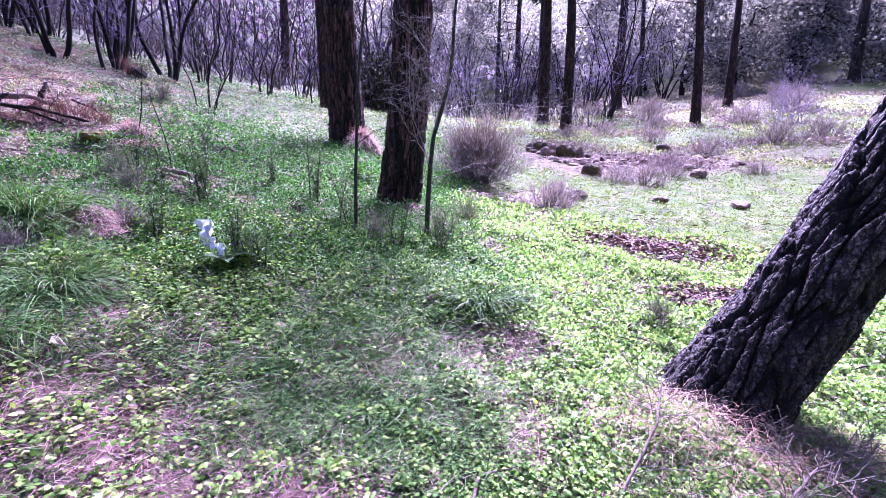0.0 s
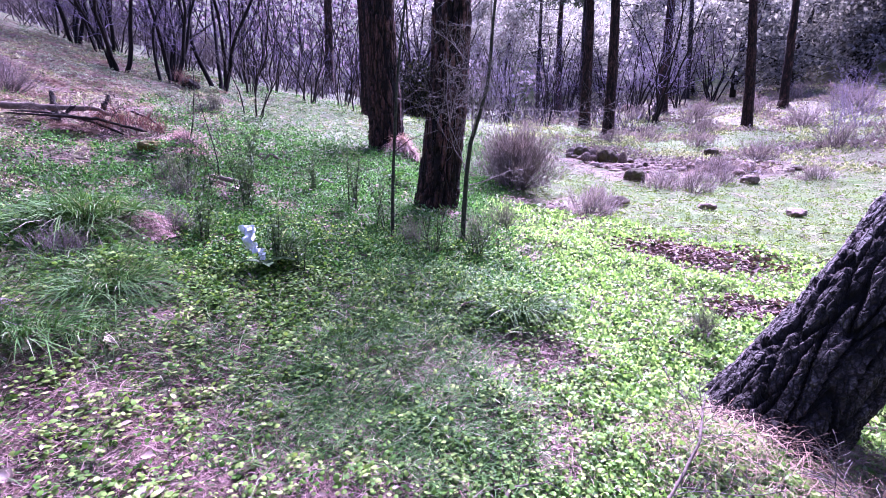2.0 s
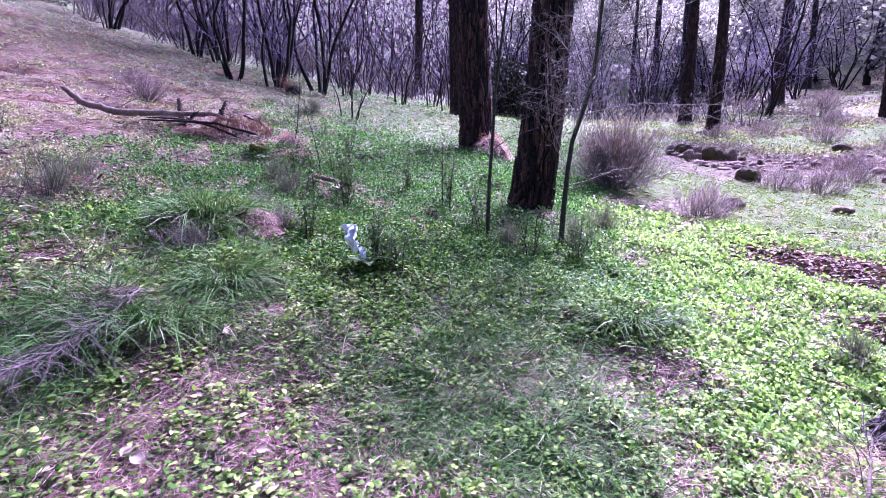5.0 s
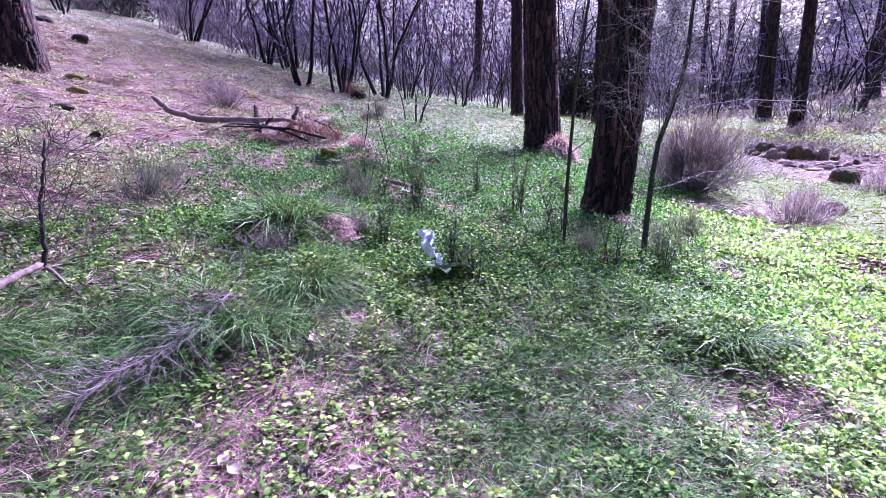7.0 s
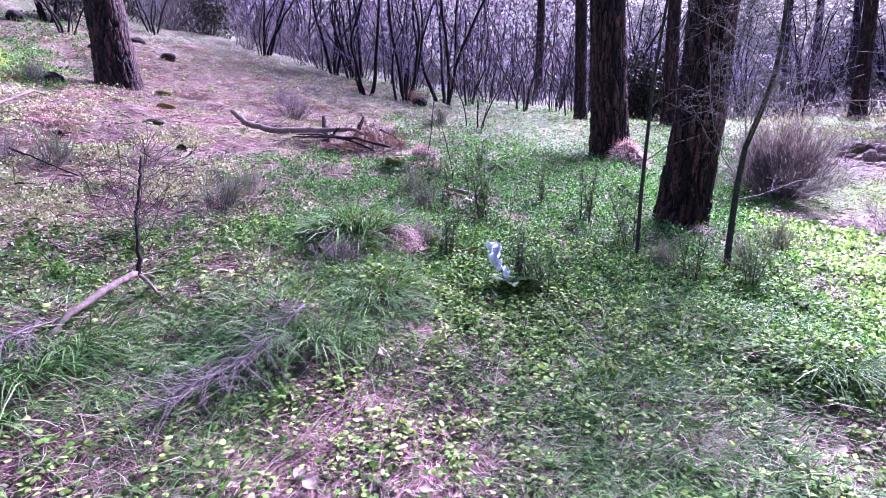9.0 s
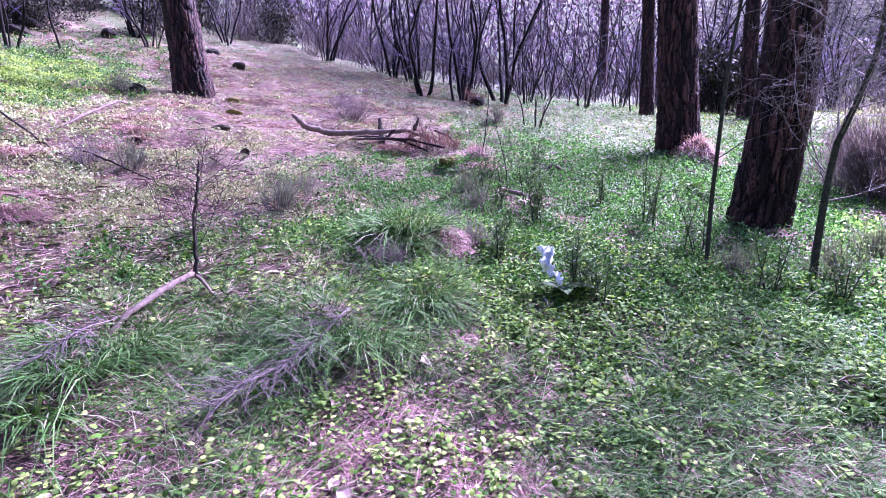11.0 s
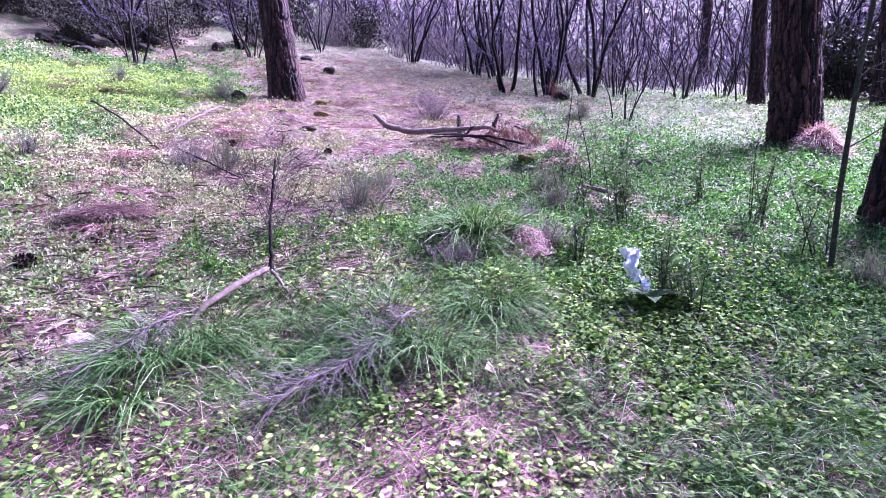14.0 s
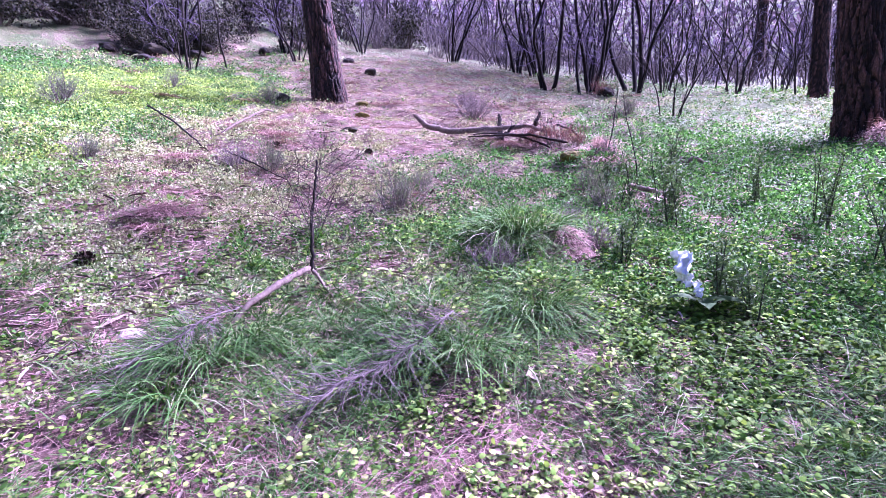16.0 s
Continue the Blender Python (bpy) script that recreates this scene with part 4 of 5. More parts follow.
# ---- fallen wood ----
M_TWIG_VIOLET = wood_mat("violet_grey_twig", (0.10, 0.08, 0.08), (0.36, 0.30, 0.30), 80.0)


def fallen(name, points, radii, seed, label, sides=0, reach=0.3, material=None, depth=1, spread=0.9):
    """A fallen branch through points given as x, y and height over the ground."""
    rng = np.random.default_rng(seed)
    ob = new(name)
    P = np.array([spot(x, y) + [0, 0, h] for x, y, h in points])
    ob.location = spot(points[0][0], points[0][1])
    k = np.linspace(0, len(P) - 1, 6 * len(P))
    line = np.stack([np.interp(k, np.arange(len(P)), P[:, c]) for c in range(3)], 1) - np.array(ob.location)
    line[1:-1] += rng.normal(0, radii[0] * 0.25, (len(line) - 2, 3))
    r = np.interp(k, np.arange(len(P)), radii) * rng.uniform(0.85, 1.15, len(k))
    r[0] = r[-1] = 0.001
    build("branch", *tubes([(line, r)], 9), material or M_DEAD, ob, smooth=True)
    if sides:
        for tw in side_branches(rng, line, radii[-1] * 1.2, radii[-1] * 0.6, sides, reach, depth, spread, 0.03 if spread > 0.5 else -0.03, 0.2, 0.05):
            build("side_twig", *tubes(tw, 4), M_TWIG_DARK if material is M_STEM else M_TWIG_VIOLET if material is M_TWIG_VIOLET else M_TWIG, ob, smooth=True)
            if depth > 1:
                tagged(ob.children[-1], kind="stuff")
    tagged(ob, label, "branch", "fallen branches")
    return ob


fallen("fallen_log", ((-4.86, 3.66, 0.20), (-4.72, 3.76, 0.10), (-4.5, 3.95, 0.08), (-4.15, 4.22, 0.14), (-3.8, 4.5, 0.15), (-3.5, 4.8, 0.03)), (0.02, 0.032, 0.033, 0.03, 0.024, 0.014), 131,
       "crooked fallen log with broken upright stubs", 9, 0.22)
fallen("snag", ((-4.02, 4.26, -0.02), (-4.1, 4.33, 0.17), (-4.16, 4.36, 0.30)), (0.032, 0.028, 0.016), 132, "broken dark upright stub beside the fallen log", 2, 0.3, M_STEM)
fallen("snag", ((-3.88, 4.5, -0.02), (-3.82, 4.6, 0.15), (-3.78, 4.64, 0.27)), (0.03, 0.026, 0.014), 133, "broken dark upright stub beside the fallen log", 2, 0.3, M_STEM)
fallen("snag", ((-4.05, 4.05, -0.02), (-3.95, 4.2, 0.10), (-3.85, 4.3, 0.24)), (0.026, 0.02, 0.012), 134, "broken dark upright stub beside the fallen log", 3, 0.5, M_STEM)
fallen("dead_branch", ((-2.16, 0.80, 0.01), (-2.19, 0.90, 0.07), (-2.26, 1.04, 0.11), (-2.39, 1.25, 0.11)), (0.007, 0.011, 0.014, 0.012), 135, "fallen dead branch with peeling bark in the grass", 0)
fallen("dead_twig", ((-2.39, 1.25, 0.10), (-2.25, 1.27, 0.03), (-2.17, 1.28, 0.0)), (0.008, 0.006, 0.004), 136, "forked prong of the dead branch", 0)
fallen("dead_sprig", ((-2.39, 1.25, 0.09), (-2.39, 1.26, 0.22), (-2.43, 1.28, 0.34), (-2.40, 1.29, 0.48), (-2.41, 1.31, 0.60)), (0.009, 0.008, 0.007, 0.006, 0.004), 137,
       "dark upright dead sprig with bare side twigs", 16, 0.75, M_STEM, 2)
fallen("thin_branch", ((-6.93, 1.3, 0.16), (-6.0, 1.4, 0.10), (-5.02, 1.5, 0.02)), (0.011, 0.010, 0.006), 138, "thin dark fallen branch across the litter", 3, 0.12, M_STEM)
fallen("pale_branch", ((-5.30, 1.55, 0.03), (-5.6, 1.95, 0.10), (-6.1, 2.4, 0.12), (-6.6, 2.85, 0.02)), (0.009, 0.012, 0.012, 0.007), 139, "pale curved fallen branch on the needle litter", 3, 0.15)
fallen("thin_branch", ((-4.75, 1.55, 0.08), (-4.3, 1.62, 0.10), (-3.9, 1.75, 0.04)), (0.007, 0.006, 0.004), 140, "thin dark fallen branch across the litter", 4, 0.3, M_STEM)
def twig_plume(tip, foot, count, seed, label):
    """A dead bough lying over the grass: a thin stem, and many fine twigs that trail from it towards the foot."""
    rng = np.random.default_rng(seed)
    ob = new("dry_twig_spray")
    base = spot(*foot)
    ob.location = base
    f = np.linspace(0, 1, 12)
    xy = np.array(tip)[None] * (1 - f[:, None]) + np.array(foot)[None] * f[:, None]
    xy = xy + np.stack([0.03 * np.sin(5 * f), 0.02 * np.cos(4 * f)], 1)
    stem = np.stack([xy[:, 0], xy[:, 1], ground_z(xy[:, 0], xy[:, 1]) + 0.06 + 0.05 * np.sin(np.pi * f)], 1) - base
    build("branch", *tubes([(stem, np.linspace(0.0018, 0.0045, 12))], 6), M_TWIG_VIOLET, ob, smooth=True)
    back = (np.array([*foot, 0.0]) - np.array([*tip, 0.0]))
    back /= np.linalg.norm(back)
    across = np.array([-back[1], back[0], 0.0])
    lines = []
    for _ in range(count):
        k = rng.uniform(0, 10.99)
        at = stem[int(k)] + (k % 1) * (stem[int(k) + 1] - stem[int(k)])
        way = back * rng.uniform(0.5, 1.0) + across * rng.normal(0.0, 0.75) + [0, 0, rng.uniform(-0.2, 0.35)]
        line = wander(rng, at, way, rng.uniform(0.08, 0.30) * (0.5 + 0.6 * k / 11), 7, 0.27, -0.08)
        line[:, 2] = np.maximum(line[:, 2], ground_z(line[:, 0] + base[0], line[:, 1] + base[1]) - base[2] + 0.012)
        lines.append((line, np.linspace(rng.uniform(0.0010, 0.0020), 0.0006, 7)))
        for _ in range(2):
            j = rng.integers(1, 5)
            sub = wander(rng, line[j], line[j + 1] - line[j] + rng.normal(0, 0.012, 3), rng.uniform(0.05, 0.13), 4, 0.15, -0.06)
            lines.append((sub, np.linspace(0.0010, 0.0005, 4)))
    tagged(build("twig_growth", *tubes(lines, 3), M_TWIG_VIOLET, ob), kind="stuff")
    tagged(ob, label, "branch", "fallen branches")


twig_plume((-1.66, 1.46), (-1.63, 0.94), 120, 141, "dead spray of fine violet-grey twigs lying over the grass")
twig_plume((-2.2, 0.86), (-2.10, 0.52), 40, 142, "dead spray of fine grey twigs hanging over a grassy hummock")
fallen("dry_twig_spray", ((0.95, 1.25, 0.02), (1.2, 1.4, 0.1), (1.45, 1.5, 0.1)), (0.005, 0.004, 0.003), 149, "spray of dry grey twigs at the leaning pine's foot", 22, 0.5, None, 2)
fallen("dry_twig_spray", ((0.55, 1.35, 0.02), (0.75, 1.55, 0.08), (0.85, 1.75, 0.14)), (0.006, 0.005, 0.003), 146, "spray of dry grey twigs at the leaning pine's foot", 14, 0.5, None, 2)
fallen("dry_twig_spray", ((0.05, 1.15, 0.01), (0.10, 1.3, 0.05), (0.25, 1.4, 0.03)), (0.006, 0.005, 0.003), 147, "thin grey twig lying in the ground cover", 4, 0.3, None, 1)
fallen("dry_twig_spray", ((1.25, 1.45, 0.02), (1.45, 1.5, 0.06), (1.6, 1.6, 0.10)), (0.006, 0.005, 0.003), 148, "spray of dry grey twigs at the leaning pine's foot", 10, 0.4, None, 2)


# ---- stones ----
def stone_material(name, dark, light, moss):
    m, nt, b = mat(name, 0.92)
    fine, wide = noise_node(nt, 30.0, 8.0), noise_node(nt, 5.0, 3.0)
    col = ramp(nt, fine, ((0.3, dark), (0.7, light)))
    nt.links.new(blend(nt, ramp(nt, wide, ((0.52 - 0.2 * moss, (0, 0, 0)), (0.62, (moss, moss, moss)))), col, (0.06, 0.055, 0.012)), b.inputs["Base Color"])
    bump(nt, b, fine, 0.8, 0.02)
    return m


M_STONE = stone_material("grey_stone", (0.05, 0.034, 0.028), (0.27, 0.19, 0.16), 0.35)
M_STONE_MOSS = stone_material("mossy_stone", (0.018, 0.012, 0.01), (0.11, 0.075, 0.06), 0.8)
M_STONE_PINK = stone_material("pinkish_stone", (0.085, 0.052, 0.046), (0.36, 0.26, 0.235), 0.2)
M_STONE_OLIVE = stone_material("olive_moss_lump", (0.03, 0.026, 0.006), (0.13, 0.115, 0.02), 0.3)
# stone with the overhanging bushes' shade put into its colour
M_STONE_SHADED = stone_material("shaded_mossy_stone", (0.002, 0.002, 0.002), (0.022, 0.018, 0.017), 0.2)
M_STONE_PALE = stone_material("pale_stone", (0.24, 0.175, 0.155), (0.46, 0.37, 0.335), 0.0)


def stone(x, y, size, seed, material, label, group="stones", sink=0.3, fine=3):
    rng = np.random.default_rng(seed)
    bm = bmesh.new()
    bmesh.ops.create_icosphere(bm, subdivisions=fine, radius=0.5)
    off = Vector(rng.uniform(-50, 50, 3))
    for v in bm.verts:
        n = noise.noise(v.co * 2.2 + off) * 0.30 + noise.noise(v.co * 6 + off) * 0.10
        c = v.co * (1 + n)
        c = Vector([round(q * 6) / 6 * 0.2 + q * 0.8 for q in c])
        v.co = Vector((c.x * size[0], c.y * size[1], c.z * size[2]))
    me = bpy.data.meshes.new("stone")
    bm.to_mesh(me)
    bm.free()
    me.materials.append(material)
    ob = new("stone", me)
    ob.location = spot(x, y) + [0, 0, size[2] * (0.5 - sink)]
    ob.rotation_euler = (0, 0, rng.uniform(0, 6.28))
    tagged(ob, label, "stone", group)


stone(1.74, 6.15, (0.32, 0.28, 0.16), 151, M_STONE_MOSS, "low mossy stone at the heath's edge")
stone(2.80, 8.9, (0.38, 0.34, 0.36), 152, M_STONE_MOSS, "dark mossy boulder beside the low heath")
stone(2.97, 6.5, (0.25, 0.2, 0.12), 153, M_STONE, "small grey stone in the hollow")
stone(4.05, 6.4, (0.28, 0.22, 0.14), 154, M_STONE, "small grey stone in the hollow")
stone(5.11, 9.5, (0.3, 0.3, 0.2), 155, M_STONE, "small grey stone in the hollow")
stone(6.48, 14.1, (0.45, 0.35, 0.28), 156, M_STONE_MOSS, "dark mossy boulder in the hollow")
rng = np.random.default_rng(157)
for n in range(30):
    px, py = 2.2 + rng.uniform(0, 1.2), 12.1 + rng.normal(0, 0.22)
    stone(px, py, rng.uniform(0.12, 0.36, 3), 160 + n, (M_STONE_MOSS, M_STONE)[n % 2], "tumbled mossy stone of an old heap", "tumbled stone heap", 0.2)
for n in range(95):
    px = 2.4 + rng.uniform(0, 4.6)
    kind = (M_STONE, M_STONE_PINK, M_STONE_PINK, M_STONE_MOSS)[n % 4]
    stone(px, 11.3 + 0.12 * (px - 3) + rng.normal(0, 0.55), rng.uniform(0.07, 0.26, 3) * [1.2, 1.0, 0.6], 400 + n, kind, "flat pinkish-grey stone scattered along the terrace", "terrace stones", 0.3, 2)
for n in range(14):
    px = 2.0 + rng.uniform(0, 9.0)
    stone(px, 30.0 + rng.normal(0, 0.6), rng.uniform(0.3, 0.7, 3), 240 + n, M_STONE, "far grey stone of a low ruined wall", "far wall stones", 0.3)
stone(-7.67, 3.25, (0.22, 0.2, 0.22), 260, M_STONE_SHADED, "dark mossy stone at the pine's foot")
stone(-5.0, 2.9, (0.18, 0.15, 0.07), 261, M_STONE_SHADED, "dark mossy stone in the litter")
stone(-2.86, 3.95, (0.22, 0.18, 0.11), 263, M_STONE_OLIVE, "low lump of olive-yellow moss in the ground cover")
stone(-6.75, 4.1, (0.24, 0.18, 0.10), 264, M_STONE_OLIVE, "low lump of olive-yellow moss near the thick pine")
stone(-5.9, 3.6, (0.20, 0.16, 0.09), 265, M_STONE_OLIVE, "low lump of olive-yellow moss in the litter")
stone(-5.35, 8.5, (0.35, 0.3, 0.22), 262, M_STONE_SHADED, "dark mossy stone by the thicket")
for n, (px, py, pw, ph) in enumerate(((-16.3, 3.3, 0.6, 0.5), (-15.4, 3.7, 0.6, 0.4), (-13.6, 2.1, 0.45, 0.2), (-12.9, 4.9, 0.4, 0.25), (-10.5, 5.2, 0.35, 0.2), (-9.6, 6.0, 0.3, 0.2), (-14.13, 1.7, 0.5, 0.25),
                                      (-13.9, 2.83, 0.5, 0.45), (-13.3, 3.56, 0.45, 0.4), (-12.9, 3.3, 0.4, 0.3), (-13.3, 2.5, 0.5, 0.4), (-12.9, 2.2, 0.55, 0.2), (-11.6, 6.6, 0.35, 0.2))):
    stone(px, py, (pw, pw * 0.8, ph), 270 + n, M_STONE_SHADED, "mossy outcrop boulder at the thicket's edge, darkened for shade", "outcrop boulders", 0.3)
stone(-2.46, 0.55, (0.12, 0.10, 0.06), 290, M_STONE_PALE, "flat pale stone in the needle litter", "pale stones")
stone(-2.21, 0.41, (0.05, 0.09, 0.05), 291, M_STONE_PALE, "small pale stone in the needle litter", "pale stones")
stone(-1.95, 3.62, (0.12, 0.09, 0.06), 292, M_STONE_PALE, "pale stone in the ground cover", "pale stones")
stone(-2.58, 1.75, (0.09, 0.07, 0.04), 293, M_STONE_PALE, "flat pale stone in the needle litter", "pale stones")
stone(-0.55, 4.38, (0.12, 0.08, 0.05), 294, M_STONE_PALE, "pale stone at the pine's foot", "pale stones")
stone(1.42, 3.75, (0.10, 0.2, 0.05), 295, M_STONE_PALE, "pale stone at the edge of the bare soil", "pale stones")


def stump(x, y, r, h):
    ob = new("tree_stump")
    ob.location = spot(x, y, 0.05)
    pine_trunk(ob, [[0, 0, 0], [0, 0, h * 0.5], [0, 0, h]], [r * 1.2, r, r], 24, 24, 0.06, 0.15, 0.015, 7, M_BARK)
    ang = np.linspace(0, 6.2832, 24, endpoint=False)
    V = np.concatenate([np.stack([np.cos(ang) * r, np.sin(ang) * r, 0 * ang + h - 0.005], 1), [[0, 0, h]]])
    build("cut_face", V, [[i, (i + 1) % 24, 24] for i in range(24)], M_DEAD, ob)
    tagged(ob, "dark sawn pine stump among the far pines", "stump")


stump(11.73, 27.45, 0.16, 0.34)


# ---- white tissue caught in the plants ----
def tissue():
    m, nt, b = mat("white_tissue", 0.8)
    nt.links.new(ramp(nt, noise_node(nt, 60.0, 4.0), ((0.3, (0.55, 0.58, 0.66)), (0.7, (0.72, 0.75, 0.82)))), b.inputs["Base Color"])
    ob = new("paper_tissue")
    ob.location = spot(-1.19, 2.36) + [0, 0, 0.15]
    for n, (c, s) in enumerate((((-0.02, 0, 0.03), 0.125), ((0.0, 0.0, -0.025), 0.06), ((0.035, 0.0, -0.05), 0.045), ((0.05, 0.0, -0.07), 0.04))):
        g = 16
        u, v = np.meshgrid(np.linspace(-0.5, 0.5, g), np.linspace(-0.5, 0.5, g))
        V = np.zeros((g * g, 3))
        for k, (p, q) in enumerate(zip(u.ravel(), v.ravel())):
            o = Vector((p * 3, q * 3, n * 7.3))
            V[k] = np.array([p * (0.6 + 0.35 * q), 0.6 * noise.noise(o) + 0.25 * p * p, q]) * s + np.array(c) + 0.12 * s * np.array(noise.noise_vector(o * 2.1))
        i = (np.arange(g - 1)[:, None] * g + np.arange(g - 1)[None]).ravel()
        build("fold", V, np.stack([i, i + 1, i + g + 1, i + g], 1), m, ob, smooth=True)
    tagged(ob, "crumpled white paper tissue caught in the low plants", "tissue")


tissue()


# ---- ground plants and litter ----
def plants_at(x, y):
    """How thickly plants stand: they crowd together and leave needles bare between."""
    g = np.clip((greenness(x, y) - 0.28) / 0.5, 0, 1)
    return 0.12 + 0.88 * g * g * (3 - 2 * g)


def frosted(x, y):
    """1 on the upper slope below the thicket, where sunlit moss is coloured pale."""
    a = np.clip((y - 6.0 + 0.25 * waves(x, y, 1.5, 18)) / 1.4, 0, 1) * np.clip((15 - y) / 4, 0, 1)
    return a * np.clip((-0.8 - x) / 0.8, 0, 1)


def cover(name, seed, plants, near, far, leaf, per, material, weight, label, rise=0.05, shape=0.8, up=0.45, grow=0.7, az=(-64, 114)):
    """Low leafy plants: each a rosette of small leaves at different heights."""
    rng = np.random.default_rng(seed)
    p = strew(rng, plants, near, far, weight, az)
    size = leaf * (p[:, 2] / near) ** grow
    at = lay(rng, p, 0.0)
    at = np.repeat(at, per, 0)
    big = np.repeat(size, per)
    n = len(at)
    at = at + rng.normal(0, 1, (n, 3)) * np.stack([big * 1.1, big * 1.1, big * 0], 1)
    at[:, 2] = ground_z(at[:, 0], at[:, 1]) + rng.uniform(0.1, 1, n) ** 1.5 * rise * (big / leaf) ** 0.6 * np.repeat(rng.uniform(0.4, 1.2, len(p)), per)
    size = big * rng.uniform(0.7, 1.3, n)
    shapes = round_leaves(rng, at, size, size * shape, up) if near < 0.9 else tufts(rng, at, size * 1.15, rng.normal(0, 0.8, (n, 3)) + [0, 0, 0.35])
    ob = build(name, *shapes, material)
    tagged(ob, label, "plants", kind="stuff")


# lime plants whose colours are raised to carry the open hollow's light
M_LIME_NEAR = leaf_mat("sunlit_lime_cover_leaf", ((0.0, (0.05, 0.115, 0.024)), (0.5, (0.19, 0.355, 0.09)), (1.0, (0.42, 0.57, 0.26))), 0.45, 0.5, 0.8, 0.3)
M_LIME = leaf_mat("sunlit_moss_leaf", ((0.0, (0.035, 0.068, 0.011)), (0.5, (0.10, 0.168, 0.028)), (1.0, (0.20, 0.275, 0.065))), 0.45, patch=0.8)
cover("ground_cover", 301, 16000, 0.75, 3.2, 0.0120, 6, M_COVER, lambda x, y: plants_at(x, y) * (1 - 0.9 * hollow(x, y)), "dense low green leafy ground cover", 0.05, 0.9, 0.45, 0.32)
cover("ground_cover", 302, 46000, 2.4, 14.0, 0.0125, 6, M_COVER_SHADE, lambda x, y: np.clip(plants_at(x, y) - 0.11, 0.01, 1) * (1 - hollow(x, y)) * (1 - 0.8 * frosted(x, y)), "dense low cool-green leafy ground cover", 0.06, grow=0.55)
cover("hollow_cover", 303, 16000, 1.0, 5.0, 0.0125, 6, M_LIME_NEAR, lambda x, y: plants_at(x, y) * hollow(x, y), "yellow-green moss and low plants in the hollow, coloured as sunlit", 0.03, 0.9, 0.45, 0.5)
cover("hollow_cover", 304, 15000, 4.6, 30.0, 0.014, 4, M_LIME, lambda x, y: np.clip(plants_at(x, y) - 0.1, 0.01, 1) * hollow(x, y) * (x > -4), "yellow-green moss and low plants in the hollow, coloured as sunlit", 0.03)


M_LAWN = leaf_mat("lime_turf_blade", ((0.0, (0.065, 0.12, 0.02)), (0.5, (0.235, 0.375, 0.07)), (1.0, (0.45, 0.56, 0.18))), 0.4, 0.6)
cover("lawn", 310, 9000, 5.0, 12.5, 0.02, 4, M_LAWN, lambda x, y: np.clip(plants_at(x, y) - 0.1, 0, 1) * hollow(x, y), "bright lime-green turf in a sunlit glade", 0.03, grow=0.3, az=(60, 104))


M_RUST = leaf_mat("rust_brown_needle", ((0.0, (0.05, 0.018, 0.014)), (0.6, (0.12, 0.05, 0.045)), (1.0, (0.26, 0.13, 0.115))), 0.15)
# pink needles, brightened in colour for the sunlit slope
M_PINK = leaf_mat("sunlit_pine_needle", ((0.0, (0.12, 0.062, 0.056)), (0.5, (0.42, 0.25, 0.24)), (1.0, (0.72, 0.53, 0.51))), 0.15, patch=2.2)
M_PALE_MOSS = leaf_mat("pale_dry_moss", ((0.0, (0.08, 0.10, 0.04)), (0.5, (0.28, 0.32, 0.17)), (1.0, (0.54, 0.56, 0.36))), 0.3)
cover("pale_moss", 305, 16000, 2.6, 14.0, 0.0105, 5, M_PALE_MOSS, lambda x, y: np.clip(1.1 - 1.3 * greenness(x, y), 0, 1) * np.clip(0.12 + 1.1 * waves(x, y, 0.9, 17) + 0.6 * (y < 1.6) * (x < -3.2), 0, 1) * (x < 0) * (1 - 0.65 * np.clip((y - 2.4) / 1.5, 0, 1)), "pale dry moss and seedlings in the litter", 0.03)


# moss with sunlit highlights put into its pale leaf colour
M_MINT = leaf_mat("sunlit_mint_moss", ((0.0, (0.06, 0.085, 0.06)), (0.5, (0.22, 0.29, 0.22)), (1.0, (0.46, 0.54, 0.46))), 0.3, patch=0.9)
cover("pale_moss", 306, 14000, 5.0, 15.0, 0.018, 4, M_MINT, lambda x, y: frosted(x, y) * np.clip(0.35 + 0.8 * waves(x, y, 1.3, 19), 0, 1), "mint-green moss under the thicket, paled as sunlit", 0.03, grow=0.4)


cover("pale_moss", 307, 7000, 13.0, 46.0, 0.05, 4, M_PALE_MOSS, lambda x, y: np.clip(0.25 + 0.9 * waves(x, y, 3.5, 24), 0, 1), "pale dry moss and seedlings on the far terraces", 0.06, grow=0.7, az=(-50, -4))
M_FADED = leaf_mat("faded_violet_grass", ((0.0, (0.09, 0.07, 0.085)), (0.5, (0.24, 0.19, 0.215)), (1.0, (0.44, 0.37, 0.40))), 0.25, patch=0.5)
cover("faded_grass", 308, 5000, 12.0, 46.0, 0.06, 4, M_FADED, lambda x, y: np.clip(-0.1 + 1.2 * waves(x, y, 4.5, 25), 0, 1), "faded violet-brown dead grass on the far terraces", 0.10, grow=0.7, az=(-50, -4))
# light green moss in patches between pale needles on the open slope
M_FRESH = leaf_mat("light_green_moss", ((0.0, (0.10, 0.15, 0.06)), (0.5, (0.36, 0.46, 0.23)), (1.0, (0.62, 0.70, 0.44))), 0.35, patch=0.9)
cover("pale_moss", 318, 9000, 2.0, 8.0, 0.013, 5, M_FRESH, lambda x, y: (x < -1.4) * np.clip((2.7 - y) / 0.8, 0, 1) * np.clip(0.15 + 1.5 * waves(x, y, 0.55, 28), 0, 1), "light green moss in patches on the open slope", 0.025, grow=0.35, az=(36, 112))
# larger round-leaved seedlings close by
M_CLOVER = leaf_mat("pale_round_leaf", ((0.0, (0.08, 0.15, 0.03)), (0.5, (0.18, 0.275, 0.06)), (1.0, (0.34, 0.42, 0.135))), 0.3, 0.65, gloss=0.12)
